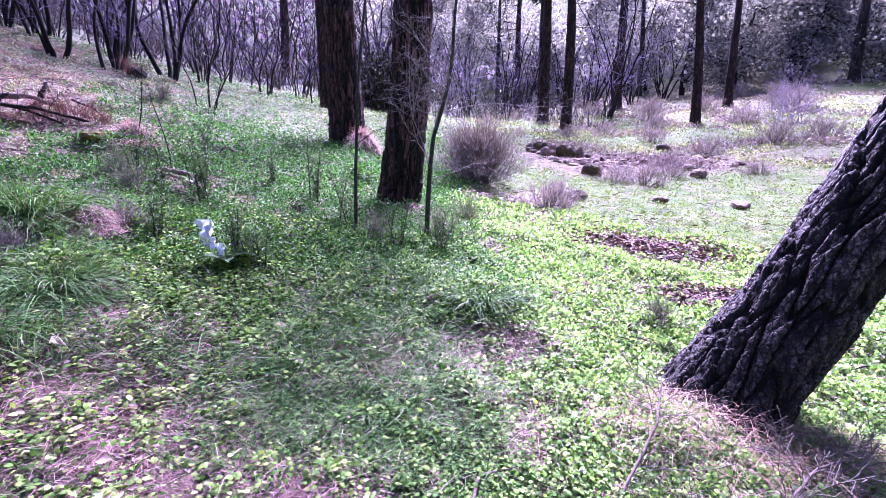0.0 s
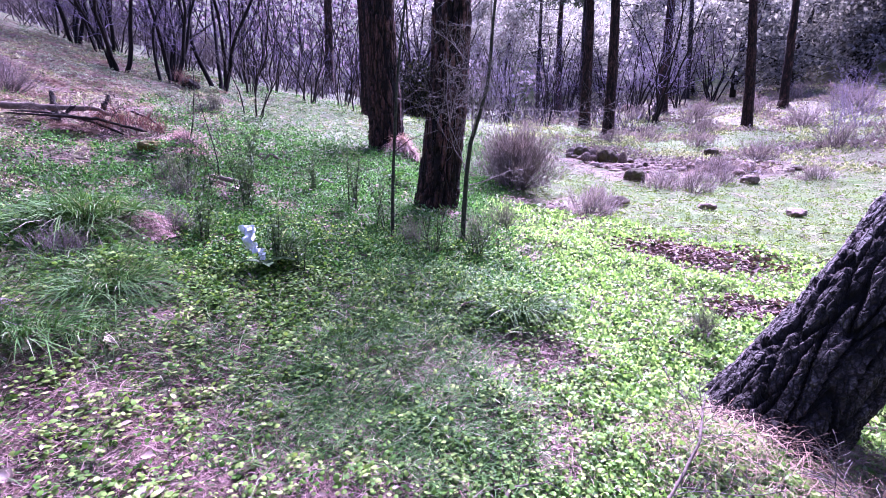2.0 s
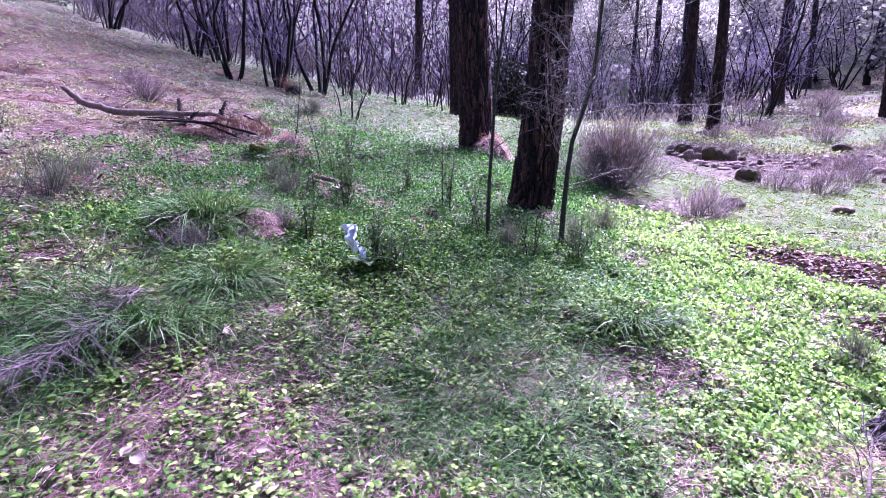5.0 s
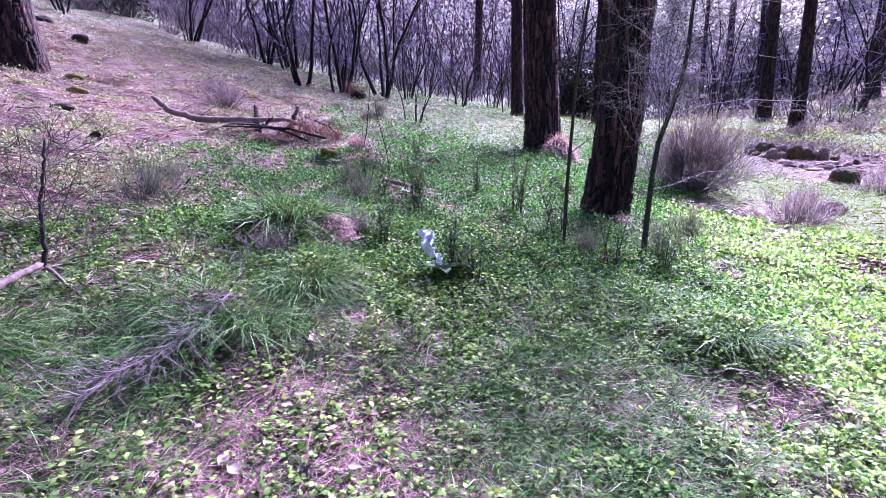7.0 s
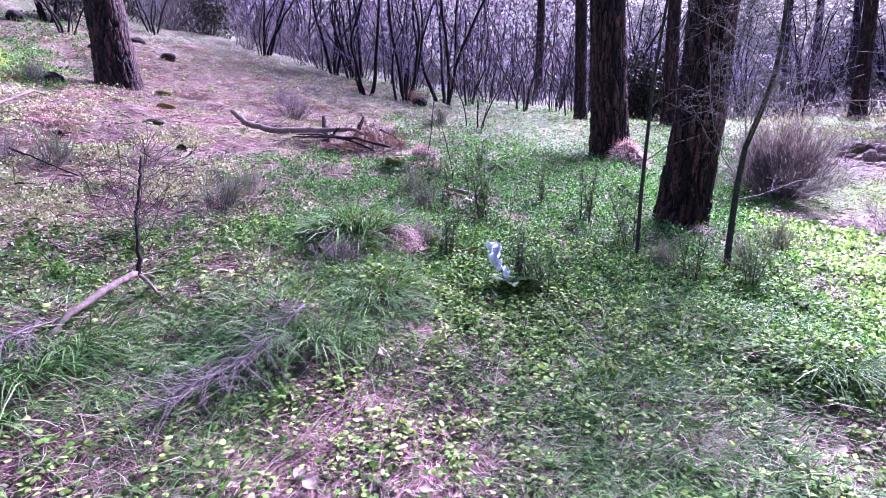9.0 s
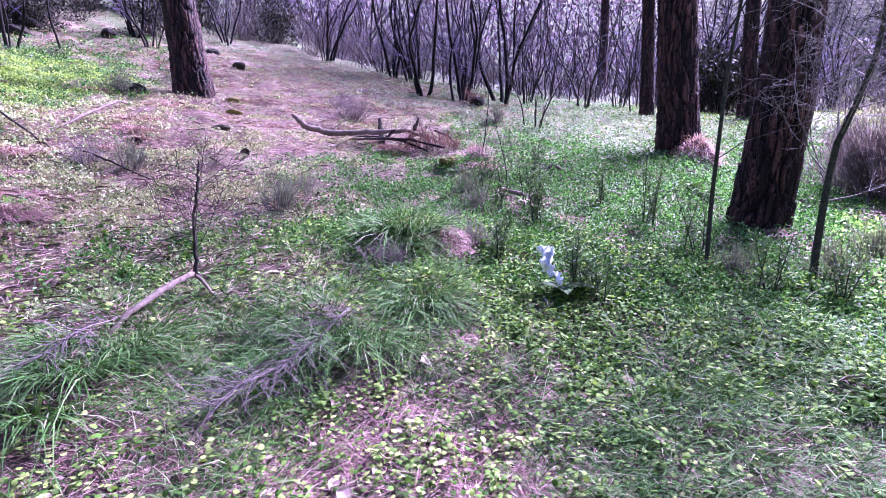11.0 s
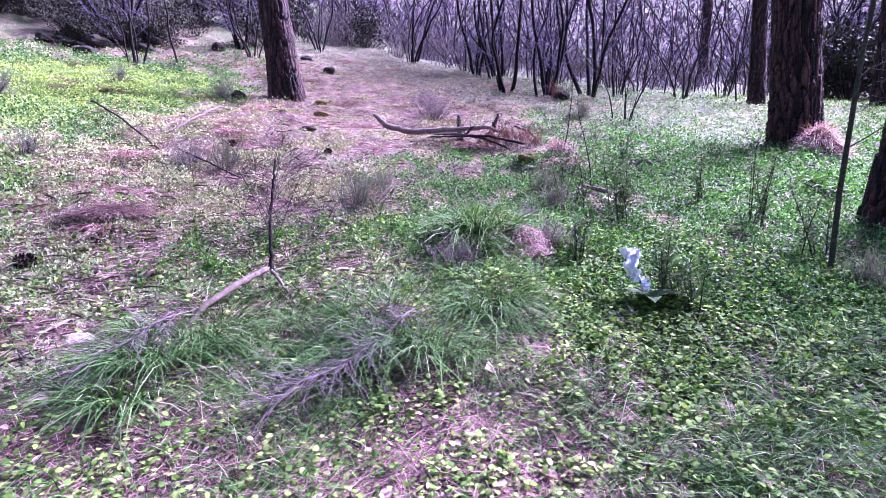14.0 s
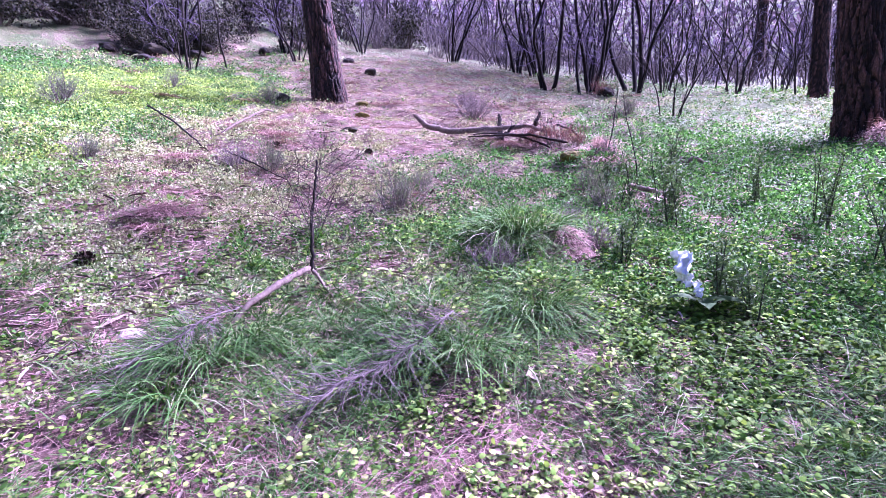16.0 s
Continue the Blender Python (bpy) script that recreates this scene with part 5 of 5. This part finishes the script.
cover("seedlings", 309, 1700, 0.75, 2.6, 0.0145, 9, M_CLOVER, lambda x, y: np.clip(0.35 + 0.9 * waves(x, y, 0.35, 26), 0, 1) * (1 - 0.7 * hollow(x, y)), "pale round-leaved seedlings sprouting through the litter", 0.04, 0.95, 0.3, 0.2)


def needles(name, seed, count, near, far, length, width, weight, material, label):
    rng = np.random.default_rng(seed)
    p = strew(rng, count, near, far, weight)
    a = rng.uniform(0, 6.28, count)
    k = (p[:, 2] / near) ** 0.45
    way = np.stack([np.cos(a), np.sin(a), rng.normal(0.12, 0.16, count)], 1)
    at = lay(rng, p, rng.uniform(0.003, 0.02, count) * k)
    ob = build(name, *blades(rng, at, way, length * rng.uniform(0.6, 1.2, count) * k, width * k, 0.08, 1), material)
    tagged(ob, label, "litter", kind="stuff")


needles("needle_litter", 311, 52000, 0.75, 4.0, 0.060, 0.0012, lambda x, y: 0.08 + 0.92 * (1 - greenness(x, y)), M_NEEDLE_DEAD, "strewn pinkish-brown dead pine needles")
needles("dry_grass", 313, 16000, 11.0, 48.0, 0.20, 0.009, lambda x, y: 0.1 + 0.9 * (1 - greenness(x, y)), M_STRAW, "dry pale grass and litter on the far slope")
needles("needle_litter", 315, 17000, 3.6, 14.0, 0.10, 0.0045, lambda x, y: 0.03 + 0.97 * (1 - greenness(x, y)) ** 1.5, M_NEEDLE_DEAD, "strewn brown dead pine needles")
needles("needle_litter", 312, 30000, 3.2, 14.0, 0.10, 0.0040, lambda x, y: 0.03 + 0.97 * (1 - greenness(x, y)) ** 1.5, M_PINK, "strewn pinkish-brown dead pine needles")


# dimmer copy of the pink needle for the less lit ground close by
M_PINK_NEAR = leaf_mat("pinkish_pine_needle", ((0.0, (0.08, 0.038, 0.036)), (0.5, (0.245, 0.128, 0.122)), (1.0, (0.50, 0.33, 0.325))), 0.1, patch=3.2)
needles("needle_litter", 314, 22000, 0.75, 4.5, 0.060, 0.0014, lambda x, y: 0.1 + 0.9 * (1 - greenness(x, y)), M_PINK_NEAR, "strewn pinkish dead pine needles")


M_BLEACHED = leaf_mat("bleached_lilac_litter", ((0.0, (0.15, 0.115, 0.125)), (0.5, (0.42, 0.335, 0.355)), (1.0, (0.72, 0.62, 0.64))), 0.2, patch=1.6)
needles("bleached_litter", 317, 22000, 5.0, 16.0, 0.10, 0.0055, lambda x, y: (x < -2.2) * np.clip((y - 1.8) / 2.5, 0, 1) * (0.12 + 0.88 * (1 - greenness(x, y)) ** 1.3) * np.clip(0.45 + 0.9 * waves(x, y, 1.2, 27), 0, 1), M_BLEACHED, "bleached lilac-grey needles and dead grass on the slope")
needles("needle_litter", 319, 14000, 1.8, 6.5, 0.08, 0.0034, lambda x, y: (x < -1.4) * np.clip((2.7 - y) / 0.8, 0, 1) * np.clip(0.3 - 1.3 * waves(x, y, 0.55, 28), 0.1, 1), M_PINK, "strewn pinkish pine needles between the moss, coloured as sunlit")


def foot_litter():
    """Tangled straw and needles banked up against the leaning pine."""
    rng = np.random.default_rng(316)
    n = 4200
    a, r = rng.uniform(0, 6.2832, n), np.sqrt(rng.uniform(0, 1, n))
    x, y = 1.22 + 0.62 * r * np.cos(a), 1.60 + 0.30 * r * np.sin(a) - 0.10 * r * np.cos(a)
    turn = rng.uniform(0, 6.2832, n)
    way = np.stack([np.cos(turn), np.sin(turn), rng.normal(0.25, 0.3, n)], 1)
    at = np.stack([x, y, ground_z(x, y) + rng.uniform(0, 1, n) * 0.11 * (1.05 - r * r)], 1)
    m = leaf_mat("tan_straw", ((0.0, (0.045, 0.028, 0.018)), (0.5, (0.21, 0.125, 0.085)), (1.0, (0.45, 0.31, 0.235))), 0.2, patch=3.0)
    ob = build("straw_litter", *blades(rng, at, way, rng.uniform(0.05, 0.15, n), 0.0019, 0.35, 3), m)
    tagged(ob, "tangled tan straw and needles banked against the leaning pine", "litter", kind="stuff")


foot_litter()


def grass(seed, count, near, far, length, weight):
    rng = np.random.default_rng(seed)
    p = strew(rng, count, near, far, weight)
    a = rng.uniform(0, 6.28, count)
    k = (p[:, 2] / near) ** 0.5
    way = np.stack([np.cos(a) * 0.7, np.sin(a) * 0.7, rng.uniform(0.4, 1.2, count)], 1)
    ob = build("grass", *blades(rng, lay(rng, p, -0.005), way, length * rng.uniform(0.5, 1.3, count) * k, 0.003 * k, 0.35, 2), M_GRASS)
    tagged(ob, "thin scattered grass blades among the ground cover", "grass", kind="stuff")


grass(321, 24000, 0.8, 4.0, 0.11, lambda x, y: np.clip(0.12 + 0.5 * waves(x, y, 0.8, 22) + 1.1 * np.exp(-(((x + 1.95) / 0.45) ** 2 + ((y - 1.2) / 0.55) ** 2) ** 2)
                                                       + 0.8 * np.exp(-(((x + 0.25) / 0.4) ** 2 + ((y - 2.4) / 0.8) ** 2) ** 2) + 0.8 * np.exp(-(((x + 1.85) / 0.45) ** 2 + ((y - 2.1) / 0.4) ** 2) ** 2) + 0.9 * np.exp(-(((x + 0.4) / 0.55) ** 2 + ((y - 1.7) / 0.4) ** 2) ** 2), 0, 1) ** 1.5 * (1 - 0.8 * hollow(x, y)))
grass(322, 9000, 4.0, 14.0, 0.12, lambda x, y: np.clip(0.2 + 0.6 * waves(x, y, 2.0, 23), 0, 1) ** 2)


def turf(seed, count, near, far, length, weight):
    rng = np.random.default_rng(seed)
    p = strew(rng, count, near, far, weight)
    a = rng.uniform(0, 6.28, count)
    k = (p[:, 2] / near) ** 0.6
    way = np.stack([np.cos(a), np.sin(a), rng.uniform(0.3, 1.0, count)], 1)
    ob = build("turf", *blades(rng, lay(rng, p, -0.004), way, length * rng.uniform(0.5, 1.3, count) * k, 0.004 * k, 0.35, 1), M_LIME)
    tagged(ob, "short bright lime-green grass and moss turf", "grass", kind="stuff")


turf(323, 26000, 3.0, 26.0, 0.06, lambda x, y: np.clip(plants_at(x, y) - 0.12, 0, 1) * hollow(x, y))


def tussock(seed, count, length, spreading, material, name="grass_tussock", label="arching tussock of dark green grass", group="grass tussocks", width=0.0042, droop=0.5, steps=3):
    rng = np.random.default_rng(seed)
    a = rng.uniform(0, 6.28, count)
    r = spreading * np.sqrt(rng.uniform(0, 1, count))
    at = np.stack([np.cos(a) * r * 0.5, np.sin(a) * r * 0.5, 0 * a - 0.02], 1)
    way = np.stack([np.cos(a) * r / spreading * 0.8, np.sin(a) * r / spreading * 0.8, 1.0 + 0 * a], 1) + rng.normal(0, 0.42, (count, 3))
    ob = build(name, *blades(rng, at, way, length * rng.uniform(0.5, 1.2, count), width, droop, steps), material)
    return tagged(ob, label, "grass", group)


tuft_a, tuft_b = tussock(331, 560, 0.175, 0.24, M_GRASS, width=0.0038, droop=0.6), tussock(332, 460, 0.145, 0.22, M_GRASS, width=0.0036, droop=0.65)
TUFTS = ((-2.1, 2.38, 1.5), (-2.0, 2.25, 1.1), (-2.17, 2.30, 1.3), (-1.52, 1.83, 1.1), (-1.66, 1.85, 1.2), (-1.78, 1.30, 1.1), (-1.62, 1.48, 1.1), (-1.88, 1.42, 1.1), (-1.5, 1.6, 0.9), (-2.16, 0.74, 1.2), (-2.12, 0.62, 1.1), (-2.2, 0.9, 1.1), (0.2, 2.42, 0.9), (0.35, 2.5, 0.8), (-1.6, 1.92, 1.0), (-1.7, 2.05, 0.9), (-1.5, 1.85, 0.7), (-2.3, 0.78, 1.0), (-2.25, 0.68, 0.9), (-2.15, 0.95, 0.9), (-1.95, 1.15, 0.9), (-1.8, 1.25, 0.9),
         (-1.72, 1.4, 0.9), (-1.9, 1.5, 0.8), (-2.5, 1.5, 0.8), (-3.0, 2.0, 0.8), (-1.35, 1.6, 0.6), (-0.9, 1.75, 0.7), (-0.5, 2.1, 0.8), (-0.35, 2.3, 0.8), (-0.3, 2.75, 0.9), (0.1, 3.2, 1.0), (-0.1, 2.95, 0.8),
         (-0.75, 2.9, 0.6), (-2.6, 1.9, 0.6), (-3.0, 3.0, 0.7), (-0.6, 1.55, 0.6), (-0.3, 1.8, 0.7), (-1.15, 1.45, 0.5), (-2.9, 3.6, 0.7), (-2.0, 1.85, 0.8))
for n, (gx, gy, gs) in enumerate(TUFTS):
    ob = (tuft_a, tuft_b)[n] if n < 2 else copy_thing((tuft_a, tuft_b)[n % 2], Matrix())
    put(ob, gx, gy, 67 * n, gs * 1.15)
tall = put(tussock(333, 210, 0.30, 0.14, M_GRASS, "grass_tussock", "tall upright tussock of grey-green grass on the bank", "grass tussocks", 0.003, 0.42), -2.12, 2.36)
put(copy_thing(tall, Matrix()), -2.2, 2.42, 90, 0.8)
put(copy_thing(tall, Matrix()), -2.02, 2.3, 200, 0.75)
put(copy_thing(tall, Matrix()), -2.62, 1.62, 30, 0.7)
put(copy_thing(tall, Matrix()), -2.55, 1.5, 140, 0.6)


def needle_mound(seed, dark=False):
    """A dome of litter one metre across, shaggy with needles that hang outwards."""
    rng = np.random.default_rng(seed)
    ob = new("needle_mound")
    nr, ns = 9, 28
    r, ang = np.meshgrid(np.linspace(0.02, 1, nr), np.linspace(0, 6.2832, ns, endpoint=False), indexing="ij")
    edge = 0.5 * (1 + 0.16 * np.sin(2 * ang + seed) + 0.1 * np.sin(5 * ang + 2 * seed))
    z = 0.42 * (1 - r**2.2) ** 0.8 + 0.03 * np.sin(9 * r + 3 * ang) - 0.12 * r
    V = np.stack([r * edge * np.cos(ang), r * edge * np.sin(ang), z], -1).reshape(-1, 3)
    q = np.arange(nr - 1)[:, None] * ns + np.arange(ns)[None]
    s = np.arange(nr - 1)[:, None] * ns + (np.arange(ns)[None] + 1) % ns
    build("core", V, np.stack([q, s, s + ns, q + ns], -1).reshape(-1, 4), M_MOUND, ob, smooth=True)
    n = 1900
    rr, aa = np.sqrt(rng.uniform(0, 1, n)), rng.uniform(0, 6.2832, n)
    e = 0.5 * (1 + 0.16 * np.sin(2 * aa + seed) + 0.1 * np.sin(5 * aa + 2 * seed))
    at = np.stack([rr * e * np.cos(aa), rr * e * np.sin(aa), 0.42 * (1 - rr**2.2) ** 0.8 - 0.12 * rr + 0.01], 1)
    way = np.stack([np.cos(aa) * rr, np.sin(aa) * rr, 0.55 - 0.6 * rr], 1) + rng.normal(0, 0.33, (n, 3))
    tagged(build("needle_growth", *blades(rng, at, way, rng.uniform(0.16, 0.42, n), 0.008, 0.5, 2), M_NEEDLE_DEAD if dark else M_PINK, ob), kind="stuff")
    return tagged(ob, "shaggy heap of dry pinkish pine needles", "needle heap", "needle heaps")


M_MOUND = wood_mat("packed_needle_litter", (0.03, 0.017, 0.014), (0.17, 0.10, 0.085), 40.0)
heaps = [needle_mound(341), needle_mound(342, True)]
for n, (gx, gy, gs, gh, dim) in enumerate(((-1.14, 6.74, 0.42, 0.27, 0), (-3.59, 0.87, 0.4, 0.05, 1), (-2.8, 4.29, 0.36, 0.17, 0), (-1.86, 2.46, 0.2, 0.06, 0), (-1.78, 2.40, 0.16, 0.04, 0), (-0.30, 4.18, 0.22, 0.05, 1),
                                           (-3.75, 4.1, 0.34, 0.05, 1), (-4.05, 4.12, 0.3, 0.04, 1))):
    ob = heaps[n] if n < 2 else copy_thing(heaps[dim], Matrix())
    ob.matrix_basis = Matrix.Translation(spot(gx, gy, 0.01)) @ Matrix.Rotation(radians(53 * n), 4, "Z") @ Matrix.Diagonal((gs, gs, gh / 0.42, 1))
loose = tussock(343, 620, 0.15, 0.30, M_PINK_NEAR, "needle_mound", "loose low heap of dry reddish pine needles", "needle heaps", 0.003, 0.75, 2)
for n, (gx, gy, gs) in enumerate(((-0.32, 1.86, 0.75), (-0.24, 1.92, 0.6), (-0.36, 1.80, 0.55), (-3.4, 0.85, 1.0), (-3.7, 0.95, 0.9), (-4.7, 1.05, 1.2), (-4.35, 0.9, 1.0), (-5.0, 1.3, 1.2), (-5.6, 2.4, 1.4), (-6.1, 2.9, 1.3), (-6.5, 3.5, 1.3), (-5.2, 2.2, 1.1), (-5.9, 3.3, 1.3), (-6.7, 2.9, 1.2),
                                  (-3.9, 4.3, 1.2), (-2.6, 4.05, 1.0), (-7.0, 4.4, 1.2), (0.1, 1.75, 0.6), (-0.2, 4.15, 0.8))):
    put(loose if n == 0 else copy_thing(loose, Matrix()), gx, gy, 53 * n, gs)


straw = tussock(346, 170, 0.15, 0.22, M_STRAW, "straw_tuft", "pale pinkish tuft of dead grass in the ground cover", "straw tufts", 0.0028, 0.55, 3)
for n, (gx, gy, gs) in enumerate(((-0.32, 1.88, 1.0), (-0.22, 1.94, 0.8), (-0.38, 1.80, 0.75), (-0.62, 2.32, 0.6), (-1.05, 1.98, 0.6), (0.1, 2.1, 0.55))):
    put(straw if n == 0 else copy_thing(straw, Matrix()), gx, gy, 71 * n, gs)
clod = tussock(344, 260, 0.14, 0.30, M_NEEDLE_DEAD, "litter_clod", "dark tangled clod of needles and dead stems", "litter clods", 0.005, 0.7, 2)
rng = np.random.default_rng(345)
for n in range(90):
    gx, gy = rng.uniform(-11.5, -4.2), rng.uniform(1.2, 10.0)
    put(clod if n == 0 else copy_thing(clod, Matrix()), gx, gy, 61 * n, rng.uniform(0.6, 1.3))


# ---- broad-leaved plants, pine cones, bits of wood ----
M_BROAD = leaf_mat("broad_dark_leaf", ((0.0, (0.018, 0.045, 0.012)), (1.0, (0.045, 0.10, 0.026))), 0.25, 0.75)
M_CONE = wood_mat("pine_cone_scale", (0.012, 0.008, 0.007), (0.07, 0.045, 0.036), 90.0)


def broad_plant(x, y, count, size, seed):
    rng = np.random.default_rng(seed)
    ob = new("broad_leaved_plant")
    ob.location = spot(x, y, 0.005)
    for n in range(count):
        ang = 6.28 * n / count + rng.uniform(-0.5, 0.5)
        g = 9
        f = np.linspace(0, 1, g)
        reach = size * rng.uniform(0.7, 1.2)
        mid = np.stack([np.cos(ang) * reach * f, np.sin(ang) * reach * f, 0.05 + reach * (0.9 * f - 0.75 * f * f)], 1)
        half = (0.02 + 0.3 * np.sin(np.pi * np.clip(f, 0, 0.98)) ** 0.8 * (f > 0.12)) * reach
        side = np.array([-np.sin(ang), np.cos(ang), 0.0])
        V = np.concatenate([mid - side * half[:, None] + [0, 0, 0.06 * reach], mid, mid + side * half[:, None] + [0, 0, 0.06 * reach]])
        i = np.arange(g - 1)
        build("leaf", V, np.concatenate([np.stack([i, i + 1, i + g + 1, i + g], 1), np.stack([i + g, i + g + 1, i + 2 * g + 1, i + 2 * g], 1)]), M_BROAD, ob, smooth=True)
    tagged(ob, "dark green plant with broad pointed leaves", "plant", "broad-leaved plants")


for n, (px, py, pc, ps) in enumerate(((-1.12, 2.36, 5, 0.13), (-0.94, 5.06, 5, 0.16), (-0.8, 4.95, 4, 0.13), (0.55, 4.9, 4, 0.14))):
    broad_plant(px, py, pc, ps, 370 + n)


def pine_cone(x, y, size, turn, seed):
    rng = np.random.default_rng(seed)
    ob = new("pine_cone")
    k = np.arange(70)
    f, ang = (k + 0.5) / 70, k * 2.39996
    rad = 0.40 * np.sin(np.pi * np.clip(0.12 + 0.83 * f, 0, 1)) ** 0.7 * size
    at = np.stack([np.cos(ang) * rad * 0.55, np.sin(ang) * rad * 0.55, (f - 0.5) * size], 1)
    way = np.stack([np.cos(ang), np.sin(ang), 0.25 + 0.9 * f], 1)
    tagged(build("scale_growth", *leaves(rng, at, rad * 0.75 + 0.004, rad * 0.6 + 0.004, facing=way * 4), M_CONE, ob), kind="stuff")
    build("core", *tubes([(np.stack([0 * f[::7], 0 * f[::7], (f[::7] - 0.5) * size], 1), 0.55 * rad[::7])], 8), M_CONE, ob, smooth=True)
    ob.matrix_basis = Matrix.Translation(spot(x, y) + [0, 0, 0.34 * size]) @ Euler((1.45, 0, turn)).to_matrix().to_4x4()
    tagged(ob, "dark open pine cone lying on the litter", "pine cone", "pine cones")


for n, (px, py, pt) in enumerate(((-3.24, 0.46, 0.4), (-4.9, 2.05, 2.0), (-4.35, 2.75, 1.0))):
    pine_cone(px, py, 0.085, pt, 380 + n)
fallen("broken_stick", ((-2.3, 4.83, 0.03), (-2.2, 4.86, 0.05), (-2.06, 4.92, 0.03)), (0.012, 0.022, 0.014), 391, "short weathered piece of wood in the ground cover")
fallen("broken_stick", ((-1.53, 4.38, 0.04), (-1.47, 4.4, 0.05), (-1.40, 4.44, 0.03)), (0.01, 0.018, 0.01), 392, "short weathered piece of wood in the ground cover")
fallen("broken_stick", ((-2.2, 3.68, 0.02), (-2.05, 3.72, 0.05), (-1.85, 3.72, 0.03)), (0.012, 0.02, 0.012), 393, "short weathered piece of wood in the ground cover")
fallen("dead_branch", ((-3.3, 4.5, 0.05), (-3.55, 4.2, 0.16), (-3.85, 4.0, 0.10), (-4.2, 3.9, 0.03)), (0.012, 0.014, 0.011, 0.006), 394, "dead branch tangled with reddish needles under the log", 16, 0.4, M_STEM, 2)
fallen("dead_branch", ((-3.4, 4.35, 0.02), (-3.65, 4.2, 0.10), (-3.95, 4.1, 0.12), (-4.25, 4.0, 0.02)), (0.009, 0.012, 0.010, 0.006), 396, "dark dead branch tangled in litter under the log", 18, 0.45, M_STEM, 2)
fallen("dead_branch", ((-3.55, 4.6, 0.16), (-3.4, 4.7, 0.14), (-3.28, 4.74, 0.03)), (0.010, 0.009, 0.006), 397, "thin curved end of the fallen log reaching the ground", 3, 0.4, M_STEM)
for n, (hx, hy, ht, hs) in enumerate(((-3.45, 4.45, 0, 1.0), (-3.6, 4.3, 80, 0.8), (-3.3, 4.62, 150, 0.7))):
    spray = heath("dead_pine_sprig", 395, 0.16, 0.26, 14, M_RUST, "dead pine sprig with rust-brown needles", "dead sprigs", 0.03) if n == 0 else copy_thing(spray, Matrix())
    put(spray, hx, hy, ht, hs)
put(copy_thing(spray, Matrix()), -5.35, 8.42, 20, 1.2)


def fallen_leaf(seed, size):
    rng = np.random.default_rng(seed)
    g = 7
    u, v = np.meshgrid(np.linspace(-1, 1, g), np.linspace(0, 1, g))
    w = np.sin(np.pi * np.clip(v, 0.03, 0.97)) ** 0.7 * 0.42
    x, y = u * w * size, (v - 0.5) * size
    z = 0.16 * size * (u * u) + 0.12 * size * np.sin(3 * v + seed) + rng.normal(0, 0.01 * size, u.shape)
    i = (np.arange(g - 1)[:, None] * g + np.arange(g - 1)[None]).ravel()
    ob = build("fallen_leaf", np.stack([x.ravel(), y.ravel(), z.ravel()], 1), np.stack([i, i + 1, i + g + 1, i + g], 1), M_DRY_LEAF, smooth=True)
    return tagged(ob, "pale curled dry leaf lying on the needles", "leaf", "fallen leaves")


dry = [fallen_leaf(351 + n, 0.046) for n in range(3)]
rng = np.random.default_rng(355)
spots = [(-0.98, 1.36), (-1.29, 1.5), (-1.33, 1.53), (-1.08, 1.53), (-1.2, 1.01), (-1.55, 0.76), (-1.0, 1.2), (-0.85, 1.05), (-1.45, 1.2)]
extra = strew(rng, 70, 0.9, 4.0, lambda x, y: 0.1 + 0.9 * (1 - greenness(x, y)))
spots += [(q[0], q[1]) for q in extra]
for n, (gx, gy) in enumerate(spots):
    ob = dry[n] if n < 3 else copy_thing(dry[n % 3], Matrix())
    ob.matrix_basis = Matrix.Translation(spot(gx, gy) + [0, 0, 0.022]) @ Euler((rng.normal(0, 0.35), rng.normal(0, 0.35), rng.uniform(0, 6.28))).to_matrix().to_4x4() @ Matrix.Scale(rng.uniform(0.6, 1.2), 4)


def scraps(name, seed, count, near, far, length, width, weight, material, label, az=(-64, 114)):
    """Flat bits lying about: chips of bark, broken sticks."""
    rng = np.random.default_rng(seed)
    p = strew(rng, count, near, far, weight, az)
    a = rng.uniform(0, 6.28, count)
    way = np.stack([np.cos(a), np.sin(a), rng.normal(0.05, 0.12, count)], 1)
    at = lay(rng, p, rng.uniform(0.006, 0.03, count))
    ob = build(name, *leaves(rng, at, length * rng.uniform(0.5, 1.4, count), width * rng.uniform(0.6, 1.3, count), facing=way * 3), material)
    tagged(ob, label, "litter", kind="stuff")


def soil_patch(x, y):
    return np.exp(-(((x - 1.80) / 0.66) ** 2 + ((y - 3.95) / 0.34) ** 2) ** 2) + np.exp(-(((x - 1.70) / 0.3) ** 2 + ((y - 2.95) / 0.17) ** 2) ** 2)


M_CHIP = leaf_mat("bark_chip", ((0.0, (0.05, 0.026, 0.022)), (0.7, (0.16, 0.095, 0.08)), (1.0, (0.34, 0.25, 0.22))), 0.05, 0.8)
M_STICK = leaf_mat("broken_stick", ((0.0, (0.04, 0.028, 0.025)), (0.6, (0.18, 0.13, 0.115)), (1.0, (0.45, 0.36, 0.32))), 0.0, 0.85)
scraps("bark_chips", 361, 2600, 2.5, 5.2, 0.05, 0.026, soil_patch, M_CHIP, "reddish bark chips on bare soil", (-45, -8))
scraps("stick_litter", 362, 7000, 2.2, 13.0, 0.09, 0.010, lambda x, y: 0.12 + 0.88 * (1 - greenness(x, y)), M_STICK, "broken sticks and dry bits in the litter")
scraps("leaf_litter", 363, 2000, 0.8, 9.0, 0.022, 0.014, lambda x, y: 0.15 + 0.85 * (1 - greenness(x, y)), M_DRY_LEAF, "small pale dry leaves in the litter")
